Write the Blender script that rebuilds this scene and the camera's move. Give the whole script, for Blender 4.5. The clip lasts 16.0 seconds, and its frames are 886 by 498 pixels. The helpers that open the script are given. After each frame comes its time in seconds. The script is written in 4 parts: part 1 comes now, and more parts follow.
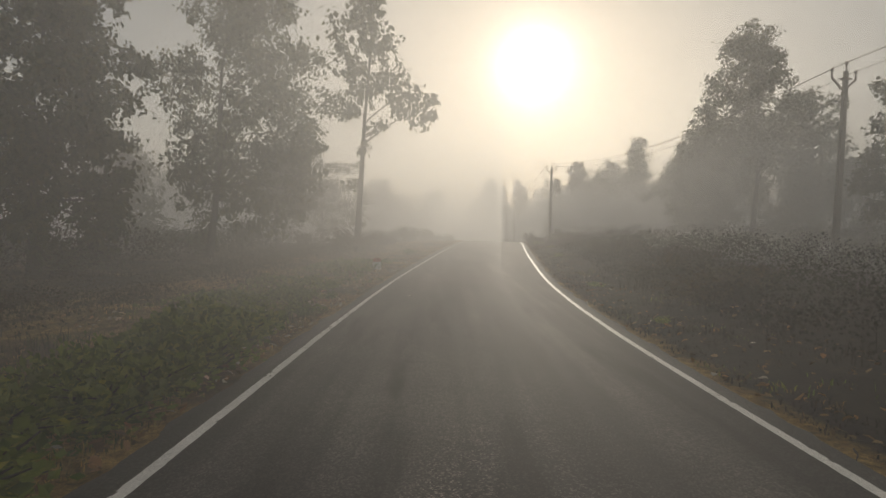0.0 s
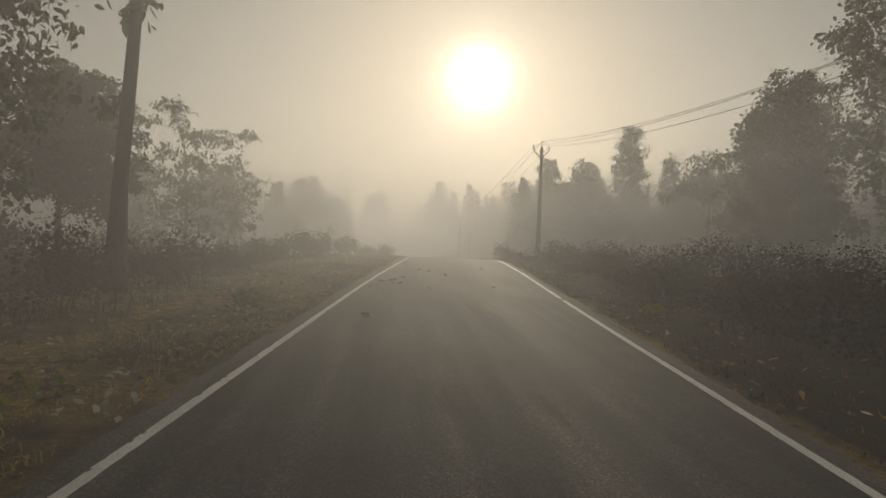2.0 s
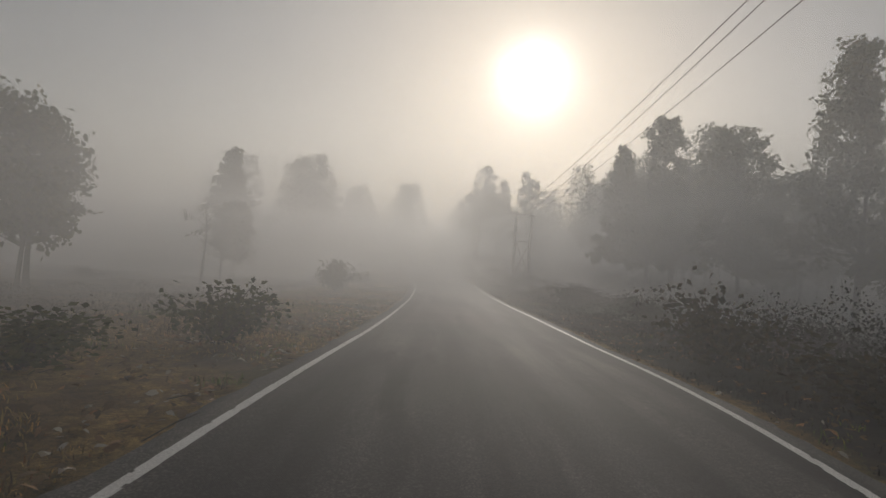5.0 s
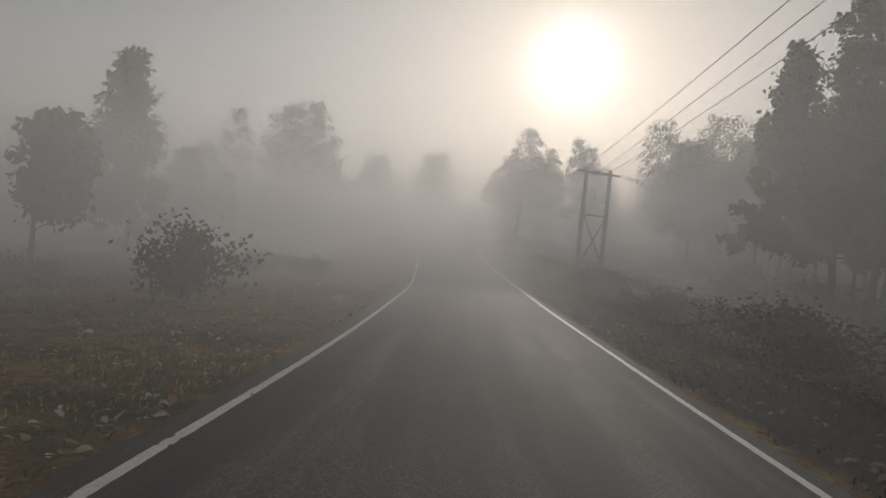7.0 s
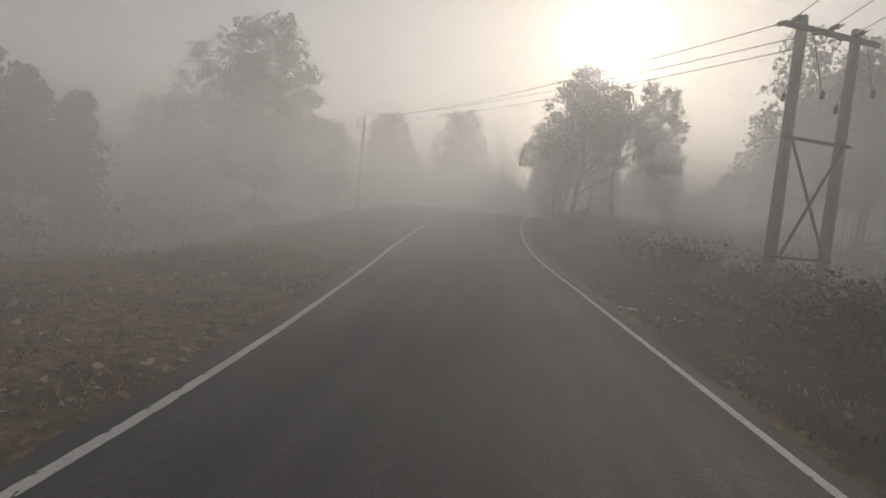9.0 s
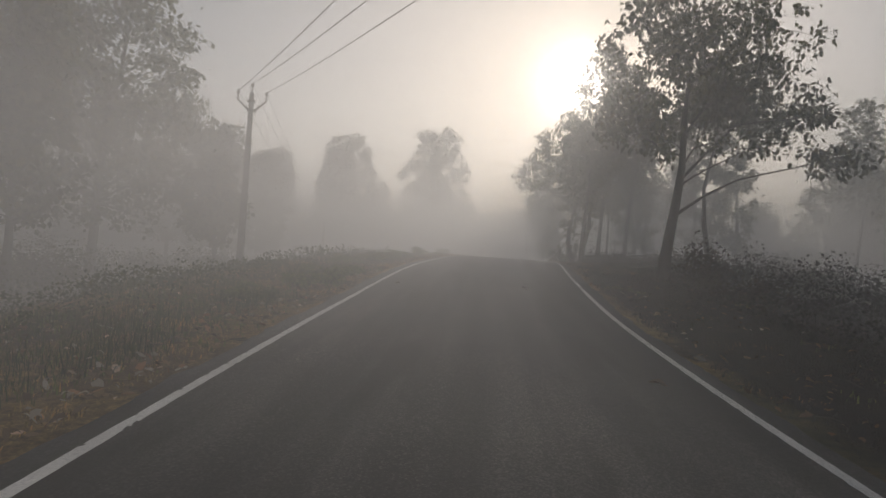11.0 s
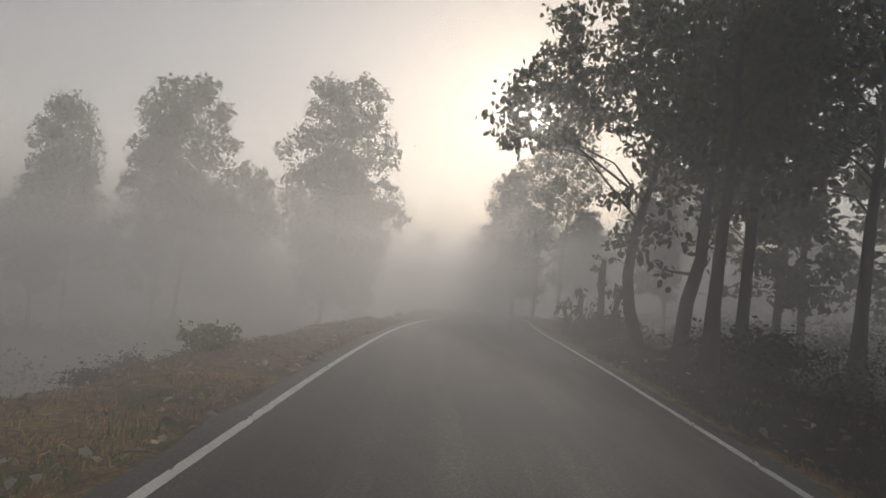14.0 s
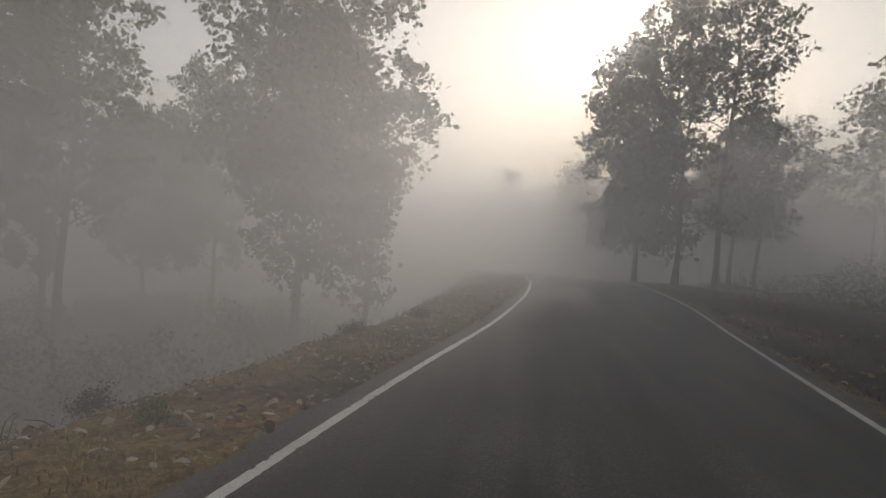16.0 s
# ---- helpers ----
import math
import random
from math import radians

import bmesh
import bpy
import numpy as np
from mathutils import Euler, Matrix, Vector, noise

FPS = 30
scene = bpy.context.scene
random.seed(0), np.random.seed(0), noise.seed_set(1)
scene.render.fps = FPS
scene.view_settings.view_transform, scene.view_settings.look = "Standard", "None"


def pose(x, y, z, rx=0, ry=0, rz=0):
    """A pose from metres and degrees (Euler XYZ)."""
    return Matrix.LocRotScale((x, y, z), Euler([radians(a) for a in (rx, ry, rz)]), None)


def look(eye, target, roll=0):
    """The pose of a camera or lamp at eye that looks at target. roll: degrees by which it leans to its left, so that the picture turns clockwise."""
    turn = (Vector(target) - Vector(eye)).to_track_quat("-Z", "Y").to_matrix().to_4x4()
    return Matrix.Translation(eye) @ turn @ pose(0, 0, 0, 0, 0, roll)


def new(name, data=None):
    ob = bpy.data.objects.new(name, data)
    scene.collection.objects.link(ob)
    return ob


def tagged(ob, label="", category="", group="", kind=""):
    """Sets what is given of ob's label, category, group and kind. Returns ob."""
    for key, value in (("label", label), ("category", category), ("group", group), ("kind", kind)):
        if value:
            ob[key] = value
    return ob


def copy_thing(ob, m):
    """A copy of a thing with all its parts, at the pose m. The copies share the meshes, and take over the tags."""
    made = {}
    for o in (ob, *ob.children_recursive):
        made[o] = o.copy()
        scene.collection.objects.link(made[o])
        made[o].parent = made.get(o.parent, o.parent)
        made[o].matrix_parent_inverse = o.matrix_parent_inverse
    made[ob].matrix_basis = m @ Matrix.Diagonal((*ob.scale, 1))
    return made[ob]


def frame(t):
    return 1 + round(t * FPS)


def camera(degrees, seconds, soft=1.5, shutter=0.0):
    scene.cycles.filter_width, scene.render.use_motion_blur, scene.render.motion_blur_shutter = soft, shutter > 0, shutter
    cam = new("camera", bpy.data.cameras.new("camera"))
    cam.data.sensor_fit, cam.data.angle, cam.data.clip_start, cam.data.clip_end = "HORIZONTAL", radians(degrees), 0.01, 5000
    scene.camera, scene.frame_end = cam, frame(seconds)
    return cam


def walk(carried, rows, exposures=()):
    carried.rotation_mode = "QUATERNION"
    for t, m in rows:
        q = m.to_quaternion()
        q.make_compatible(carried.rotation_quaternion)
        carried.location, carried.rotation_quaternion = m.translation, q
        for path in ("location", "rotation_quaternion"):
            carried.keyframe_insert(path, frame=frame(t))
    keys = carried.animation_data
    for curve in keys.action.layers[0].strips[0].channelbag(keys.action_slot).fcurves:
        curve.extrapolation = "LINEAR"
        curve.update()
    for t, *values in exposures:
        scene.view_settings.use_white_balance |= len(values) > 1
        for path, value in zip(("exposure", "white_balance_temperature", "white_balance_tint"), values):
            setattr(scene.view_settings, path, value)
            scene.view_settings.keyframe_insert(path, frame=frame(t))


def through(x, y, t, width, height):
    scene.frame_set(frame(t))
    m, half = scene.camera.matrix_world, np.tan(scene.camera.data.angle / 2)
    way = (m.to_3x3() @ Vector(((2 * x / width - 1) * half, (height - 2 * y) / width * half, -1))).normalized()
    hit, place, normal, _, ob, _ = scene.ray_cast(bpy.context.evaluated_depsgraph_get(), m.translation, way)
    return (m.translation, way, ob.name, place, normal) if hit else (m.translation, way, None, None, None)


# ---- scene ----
# ---- camera ----
cam = camera(74.7, 16.0)
PATH = [
    (0, (-0.213, 0.032, 0.070), (-0.216, 10.031, -0.042), 1.35),
    (0.5, (-0.151, 4.693, 0.101), (0.596, 14.656, -0.312), 5.34),
    (1, (-0.084, 9.402, 0.153), (1.046, 19.317, -0.489), 5.37),
    (1.5, (0.132, 14.163, 0.299), (1.037, 24.119, 0.051), 2.87),
    (2, (0.426, 18.888, 0.474), (1.393, 28.841, 0.561), 2.49),
    (2.5, (0.854, 23.564, 0.654), (1.449, 33.544, 0.877), 1.44),
    (3, (1.370, 28.242, 0.882), (2.170, 38.210, 0.837), 2.56),
    (3.5, (1.914, 32.753, 1.174), (2.730, 42.719, 1.026), 4.15),
    (4, (2.419, 37.259, 1.353), (2.677, 47.255, 1.434), 2.06),
    (5.25, (3.55, 48.90, 1.70), (3.637, 58.900, 1.700), 5.0),
    (6.5, (3.909, 60.586, 1.189), (3.866, 70.586, 1.187), 9.60),
    (7, (4.149, 65.193, 1.036), (3.732, 75.181, 0.773), 5.73),
    (7.5, (4.403, 69.861, 0.823), (4.587, 79.846, 0.308), 5.62),
    (8, (4.605, 74.626, 0.594), (4.799, 84.565, -0.495), 9.11),
    (8.5, (4.519, 79.378, 0.555), (4.341, 89.330, -0.414), 12.13),
    (9, (4.329, 84.370, 0.530), (3.355, 94.300, -0.136), 5.87),
    (10.25, (3.45, 95.80, 0.54), (2.753, 105.772, 0.278), 4.0),
    (11.5, (2.821, 107.588, 0.873), (2.176, 117.564, 1.114), 4.26),
    (12, (2.781, 112.388, 1.170), (2.331, 122.377, 1.144), 4.30),
    (12.5, (2.802, 117.060, 1.502), (2.463, 127.055, 1.497), 6.00),
    (13, (3.003, 121.724, 1.730), (3.226, 131.720, 1.876), 7.54),
    (13.5, (3.432, 126.302, 1.990), (3.941, 136.287, 2.182), 5.35),
    (14, (3.682, 130.806, 2.141), (3.863, 140.792, 2.644), 5.50),
    (14.5, (3.843, 135.368, 2.247), (3.392, 145.350, 2.632), 6.02),
    (15, (4.173, 139.935, 2.235), (2.956, 149.861, 2.226), 5.09),
    (15.5, (4.710, 144.572, 2.144), (3.416, 154.482, 1.783), 1.49),
    (16, (5.044, 149.370, 2.027), (3.710, 159.271, 1.585), 3.05),
]
walk(cam, [(t, look(eye, target, roll)) for t, eye, target, roll in PATH],
     [(0.0, -0.02, 7400, 9), (1.5, -0.12, 7800, 8), (2.5, -0.28, 8100, 7), (3.3, -0.3, 8000, 7), (4.2, -0.3, 7250, 9), (6.3, -0.17, 6680, 12), (7.5, -0.12, 6800, 12), (8.5, 0.14, 6820, 13), (9.0, 0.26, 6880, 13), (11.5, 0.26, 6850, 13), (12.2, 0.26, 6880, 13), (13.0, 0.43, 6880, 13), (13.5, 0.46, 6920, 13), (14.5, 0.25, 6860, 13), (15.2, 0.15, 6840, 13), (16.0, 0.56, 6920, 13)])

# ---- sky, sun and exposure ----
SUN_AZIMUTH, SUN_HEIGHT = radians(8.4), radians(17.0)
SUN_WAY = Vector((math.sin(SUN_AZIMUTH) * math.cos(SUN_HEIGHT), math.cos(SUN_AZIMUTH) * math.cos(SUN_HEIGHT), math.sin(SUN_HEIGHT)))
scene.cycles.volume_bounces = 8
world = bpy.data.worlds.new("misty_morning_sky")
scene.world = world
world.use_nodes = True
wt = world.node_tree
sky = wt.nodes.new("ShaderNodeTexSky")
sky.sky_type, sky.sun_disc = "NISHITA", False
sky.sun_elevation, sky.sun_rotation = SUN_HEIGHT, SUN_AZIMUTH
sky.dust_density = 1.0
wt.links.new(sky.outputs[0], wt.nodes["Background"].inputs[0])
wt.nodes["Background"].inputs[1].default_value = 0.04
sun = new("sun", bpy.data.lights.new("sun", "SUN"))
sun.data.energy, sun.data.angle, sun.data.color = 3.6, radians(3.0), (1.0, 0.945, 0.87)
sun.matrix_world = look(SUN_WAY * 400, (0, 0, 0))

# ---- materials ----


def material(name, rough=0.8, spec=0.3):
    m = bpy.data.materials.new(name)
    m.use_nodes = True
    b = m.node_tree.nodes["Principled BSDF"]
    b.inputs["Roughness"].default_value = rough
    b.inputs["Specular IOR Level"].default_value = spec
    return m, m.node_tree, b


def ramp(nt, source, stops):
    r = nt.nodes.new("ShaderNodeValToRGB")
    while len(r.color_ramp.elements) < len(stops):
        r.color_ramp.elements.new(0.5)
    for e, (p, c) in zip(r.color_ramp.elements, stops):
        e.position, e.color = p, (*c, 1)
    nt.links.new(source, r.inputs[0])
    return r.outputs[0]


def noisy(nt, scale, detail=4.0, rough=0.6, coords="Object"):
    tc, n = nt.nodes.new("ShaderNodeTexCoord"), nt.nodes.new("ShaderNodeTexNoise")
    n.inputs["Scale"].default_value, n.inputs["Detail"].default_value, n.inputs["Roughness"].default_value = scale, detail, rough
    nt.links.new(tc.outputs[coords], n.inputs["Vector"])
    return n.outputs["Fac"]


def mixed(nt, a, b, fac, mode="MIX"):
    m = nt.nodes.new("ShaderNodeMix")
    m.data_type, m.blend_type = "RGBA", mode
    for s, v in ((m.inputs[0], fac), (m.inputs[6], a), (m.inputs[7], b)):
        if isinstance(v, (int, float)):
            s.default_value = v
        elif isinstance(v, tuple):
            s.default_value = (*v, 1)
        else:
            nt.links.new(v, s)
    return m.outputs[2]


def bump(nt, b, height, strength, distance):
    n = nt.nodes.new("ShaderNodeBump")
    n.inputs["Strength"].default_value, n.inputs["Distance"].default_value = strength, distance
    nt.links.new(height, n.inputs["Height"])
    nt.links.new(n.outputs[0], b.inputs["Normal"])


def two_tone(name, dark, light, scale, rough=0.85, grain=40.0, relief=0.01, spec=0.3):
    m, nt, b = material(name, rough, spec)
    big = ramp(nt, noisy(nt, scale), [(0.3, dark), (0.7, light)])
    fine = noisy(nt, grain, 3)
    nt.links.new(mixed(nt, big, ramp(nt, fine, [(0.3, (0.45, 0.45, 0.45)), (0.75, (1, 1, 1))]), 0.7, "MULTIPLY"), b.inputs["Base Color"])
    bump(nt, b, fine, 0.6, relief)
    return m


def foliage(name, dark, light, through=0.35):
    m, nt, b = material(name, 0.9, 0.06)
    g = nt.nodes.new("ShaderNodeNewGeometry")
    col = ramp(nt, g.outputs["Random Per Island"], [(0.0, dark), (0.75, light), (1.0, (light[0] * 1.5, light[1] * 1.15, light[2]))])
    nt.links.new(col, b.inputs["Base Color"])
    tr, mix = nt.nodes.new("ShaderNodeBsdfTranslucent"), nt.nodes.new("ShaderNodeMixShader")
    nt.links.new(col, tr.inputs[0])
    mix.inputs[0].default_value = through
    nt.links.new(b.outputs[0], mix.inputs[1])
    nt.links.new(tr.outputs[0], mix.inputs[2])
    nt.links.new(mix.outputs[0], nt.nodes["Material Output"].inputs["Surface"])
    return m




def stretched(nt, scale, size, detail=3.0):
    """Noise in stretched coordinates."""
    tc, mp, n = nt.nodes.new("ShaderNodeTexCoord"), nt.nodes.new("ShaderNodeMapping"), nt.nodes.new("ShaderNodeTexNoise")
    mp.inputs["Scale"].default_value = scale
    n.inputs["Scale"].default_value, n.inputs["Detail"].default_value = size, detail
    nt.links.new(tc.outputs["Object"], mp.inputs["Vector"])
    nt.links.new(mp.outputs[0], n.inputs["Vector"])
    return n.outputs["Fac"]


def asphalt():
    m, nt, b = material("asphalt", 0.82, 0.2)
    base = ramp(nt, noisy(nt, 0.35, 5), [(0.3, (0.031, 0.029, 0.031)), (0.5, (0.051, 0.048, 0.049)), (0.72, (0.078, 0.073, 0.07))])
    streak = ramp(nt, stretched(nt, (1.5, 0.07, 1), 1.3, 5), [(0.34, (0.45, 0.45, 0.46)), (0.5, (0.9, 0.9, 0.9)), (0.66, (1.75, 1.7, 1.6))])
    col = mixed(nt, base, streak, 1.0, "MULTIPLY")
    stain = ramp(nt, stretched(nt, (2.0, 0.3, 1), 0.9, 4), [(0.56, (0, 0, 0)), (0.66, (0.75, 0.75, 0.75))])
    col = mixed(nt, col, (0.008, 0.0075, 0.008), stain)
    v, tc = nt.nodes.new("ShaderNodeTexVoronoi"), nt.nodes.new("ShaderNodeTexCoord")
    v.inputs["Scale"].default_value = 85
    nt.links.new(tc.outputs["Object"], v.inputs["Vector"])
    tone = nt.nodes.new("ShaderNodeSeparateColor")
    nt.links.new(v.outputs["Color"], tone.inputs[0])
    # bare aggregate where the binder has worn off
    grit = ramp(nt, tone.outputs[0], [(0.0, (0.35, 0.35, 0.35)), (0.6, (0.95, 0.95, 0.95)), (0.82, (1.8, 1.72, 1.6)), (0.97, (4.4, 4.2, 3.8))])
    soft = ramp(nt, tone.outputs[1], [(0.15, (0.5, 0.5, 0.5)), (0.7, (1.1, 1.1, 1.1)), (0.95, (2.0, 1.95, 1.85))])
    bare = ramp(nt, stretched(nt, (0.8, 0.22, 1), 0.9, 5), [(0.5, (0, 0, 0)), (0.7, (1, 1, 1))])
    nt.links.new(mixed(nt, col, mixed(nt, soft, grit, bare), 1.0, "MULTIPLY"), b.inputs["Base Color"])
    bump(nt, b, v.outputs["Distance"], 0.25, 0.004)
    return m


def earth():
    """Straw and bare soil; where the cover value rises, dark leaf mould, deepened to stand for shade."""
    m, nt, b = material("earth", 0.95, 0.1)
    soil = ramp(nt, noisy(nt, 0.7, 6), [(0.3, (0.07, 0.045, 0.026)), (0.55, (0.155, 0.1, 0.054)), (0.75, (0.24, 0.155, 0.084))])
    straw = ramp(nt, noisy(nt, 9, 6, 0.7), [(0.3, (0.11, 0.068, 0.022)), (0.5, (0.33, 0.21, 0.068)), (0.72, (0.55, 0.37, 0.135))])
    green = ramp(nt, noisy(nt, 6, 5), [(0.3, (0.03, 0.038, 0.014)), (0.7, (0.09, 0.09, 0.03))])
    col = mixed(nt, soil, straw, ramp(nt, noisy(nt, 0.5, 6), [(0.4, (0, 0, 0)), (0.52, (1, 1, 1))]))
    col = mixed(nt, col, green, ramp(nt, noisy(nt, 0.26, 7), [(0.53, (0, 0, 0)), (0.62, (0.85, 0.85, 0.85))]))
    # this dark tone also carries the shade lying on the right-hand ground
    shaded_mould = ramp(nt, noisy(nt, 2.2, 6, 0.7), [(0.3, (0.012, 0.009, 0.007)), (0.55, (0.03, 0.022, 0.016)), (0.75, (0.06, 0.044, 0.03))])
    shade_cover, ragged = nt.nodes.new("ShaderNodeAttribute"), nt.nodes.new("ShaderNodeMath")
    shade_cover.attribute_name = "shade_cover"
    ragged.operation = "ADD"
    nt.links.new(shade_cover.outputs["Fac"], ragged.inputs[0])
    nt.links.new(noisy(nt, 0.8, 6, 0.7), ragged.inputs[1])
    col = mixed(nt, col, shaded_mould, ramp(nt, ragged.outputs[0], [(0.62, (0, 0, 0)), (0.98, (1, 1, 1))]))
    lump = noisy(nt, 3.4, 5, 0.7)
    col = mixed(nt, col, ramp(nt, lump, [(0.36, (0.35, 0.34, 0.33)), (0.5, (0.95, 0.95, 0.95)), (0.7, (1.25, 1.2, 1.1))]), 0.8, "MULTIPLY")
    fine = noisy(nt, 34, 6, 0.75)
    nt.links.new(mixed(nt, col, ramp(nt, fine, [(0.34, (0.3, 0.3, 0.3)), (0.55, (1.0, 1.0, 1.0)), (0.74, (1.7, 1.6, 1.4))]), 0.9, "MULTIPLY"), b.inputs["Base Color"])
    bump(nt, b, mixed(nt, lump, fine, 0.4), 1.0, 0.12)
    return m


ASPHALT, EARTH = asphalt(), earth()
PAINT = two_tone("road_paint", (0.72, 0.71, 0.68), (0.9, 0.89, 0.86), 2.0, 0.6, 50, 0.002)
BARK = two_tone("bark", (0.028, 0.022, 0.017), (0.085, 0.068, 0.054), 1.2, 0.95, 14, 0.03)
CONCRETE = two_tone("concrete", (0.16, 0.15, 0.14), (0.3, 0.28, 0.26), 1.5, 0.9, 30, 0.004)
LEAF = foliage("tree_leaves", (0.034, 0.045, 0.011), (0.088, 0.1, 0.024), 0.25)
SHRUB = foliage("shrub_leaves", (0.03, 0.042, 0.014), (0.085, 0.1, 0.03), 0.15)

# ---- road line ----
# centre of the road: x, y, height
CENTRE = [(-0.74, -60, -1.4), (-0.12, -20, -1.41), (0.22, 2, -1.4), (0.33, 10, -1.25), (0.73, 18, -1.0), (1.47, 26, -0.63), (2.3, 34, -0.26),
          (3.2, 42, 0.08), (4.12, 51, 0.29), (4.41, 59, -0.06), (4.55, 66, -0.36), (4.59, 73, -0.66), (4.53, 80, -0.85), (4.38, 88, -0.99),
          (3.83, 96, -0.85), (3.2, 104, -0.62), (2.98, 112, -0.2), (3.21, 119, 0.32), (3.79, 126, 0.63), (4.33, 133, 0.76), (4.72, 140, 0.78),
          (5.21, 147, 0.68), (5.98, 154, 0.44), (6.93, 161, 0.16), (7.61, 168, 0.07), (7.6, 176, -0.15), (6.4, 186, -0.8), (2.5, 198, -1.7),
          (-6, 214, -2.7), (-40, 260, -4.5), (-80, 320, -5.0)]
CX, CY, CZ = (np.array(c) for c in zip(*CENTRE))


def spline(y, ys, vs):
    """A smooth curve through the given values."""
    y = np.asarray(y, float)
    slope = np.gradient(vs, ys)
    i = np.clip(np.searchsorted(ys, y) - 1, 0, len(ys) - 2)
    h = ys[i + 1] - ys[i]
    t = np.clip((y - ys[i]) / h, 0, 1)
    return ((2 * t**3 - 3 * t**2 + 1) * vs[i] + (t**3 - 2 * t**2 + t) * h * slope[i] + (3 * t**2 - 2 * t**3) * vs[i + 1] + (t**3 - t**2) * h * slope[i + 1])


def road_x(y):
    return spline(y, CY, CX)


def road_z(y):
    return spline(y, CY, CZ)


def smooth(v, a, b):
    t = np.clip((v - a) / (b - a), 0, 1)
    return t * t * (3 - 2 * t)


def wavy(x, y, size, seed=0.0):
    """Soft rolling unevenness between -1 and 1."""
    a, b = x / size + seed, y / size - seed
    return (np.sin(a * 2.1 + 1.7 * np.sin(b * 1.3)) + np.sin(b * 2.7 + 1.3 * np.sin(a * 1.9 + 2)) + np.sin((a + b) * 3.9 + seed)) / 3


HALF, LINE = 2.62, 2.27


def ground_z(x, y):
    x, y = np.asarray(x, float), np.asarray(y, float)
    u = x - road_x(y)
    side = np.abs(u)
    fall = np.where(u < 0, 0.5 + 1.2 * smooth(y, 88, 108) + 2.0 * smooth(y, 120, 160), 0.35 - 0.75 * (1 - smooth(y, 34, 50)))
    bank = 0.8 * smooth(y, 118, 138) * (u < 0)
    z = road_z(y) - 0.09 - fall * smooth(side, 4.5 - bank, 13.0 - 3 * bank)
    z = z + smooth(side, 2.7, 4.0) * (0.05 * wavy(x, y, 1.3) + 0.09 * wavy(x, y, 4.0, 2.0)) + smooth(side, 10, 40) * 0.5 * wavy(x, y, 19.0, 1.0)
    return z


# ---- fog ----
LOBES = ((0.2, 0.0), (0.776, 0.54), (0.024, 0.97))


def fog_bank(x0, x1, y0, y1, top, density):
    """Mist between two sides, which may be offsets (numbers) or curves along y."""
    ys = np.linspace(y0, y1, 55)
    west = x0(ys) if callable(x0) else np.full(55, float(x0))
    east = x1(ys) if callable(x1) else np.full(55, float(x1))
    verts, faces = [], []
    for x, z in ((west, -25.0), (east, -25.0), (east, top), (west, top)):
        verts += [(float(p), float(q), z) for p, q in zip(x, ys)]
    for k in range(4):
        n = (k + 1) % 4
        faces += [(k * 55 + i + 1, n * 55 + i + 1, n * 55 + i, k * 55 + i) for i in range(54)]
    faces += [(0, 55, 110, 165), (219, 164, 109, 54)]
    me = bpy.data.meshes.new("fog")
    me.from_pydata(verts, [], faces)
    m = bpy.data.materials.new("fog")
    m.use_nodes = True
    nt = m.node_tree
    nt.nodes.remove(nt.nodes["Principled BSDF"])
    last = None
    for share, g in LOBES:
        n = nt.nodes.new("ShaderNodeVolumeScatter")
        n.inputs["Density"].default_value, n.inputs["Anisotropy"].default_value = density * share, g
        n.inputs["Color"].default_value = (1, 1, 1, 1)
        if last is None:
            last = n.outputs[0]
        else:
            add = nt.nodes.new("ShaderNodeAddShader")
            nt.links.new(last, add.inputs[0])
            nt.links.new(n.outputs[0], add.inputs[1])
            last = add.outputs[0]
    nt.links.new(last, nt.nodes["Material Output"].inputs["Volume"])
    me.materials.append(m)
    return tagged(new("fog", me), "pale grey morning mist lying over the road and woods", "fog", kind="stuff")


# high haze, and layers that thin out upwards
fog_bank(-300, 300, -120, 420, 60.0, 0.0025)
fog_bank(-300, 300, -120, 420, 16.0, 0.0045)
fog_bank(-300, 300, -120, 420, 8.2, 0.0029)
# ground mist: over the road and the open side, thin along the thicket, thick again in the woods and in the dip
fog_bank(lambda y: road_x(y) - 5.5 - 290 * smooth(y, 50, 74), lambda y: road_x(y) + 0.9, -120, 420, 4.6, 0.0225)
fog_bank(-300, lambda y: road_x(y) - 17.0, -120, 58, 5.4, 0.023)
fog_bank(-300, lambda y: road_x(y) + 1.6, 72, 419, 3.0, 0.02)
fog_bank(lambda y: road_x(y) + 10.0 - 4.6 * smooth(y, 46, 64), 300, -120, 418, 6.0, 0.027)
fog_bank(-290, 290, 163, 417, 6.6, 0.013)


def mesh_object(name, verts, faces, mat, parent=None, smooth_faces=True):
    me = bpy.data.meshes.new(name)
    me.from_pydata(np.asarray(verts).tolist(), [], np.asarray(faces).tolist())
    if smooth_faces:
        me.shade_smooth()
    me.materials.append(mat)
    ob = new(name, me)
    ob.parent = parent
    return ob


def grid_faces(n, m):
    """Quads of a grid of n rows of m points."""
    i = (np.arange(n - 1)[:, None] * m + np.arange(m - 1)).ravel()
    return np.stack([i, i + 1, i + m + 1, i + m], -1)


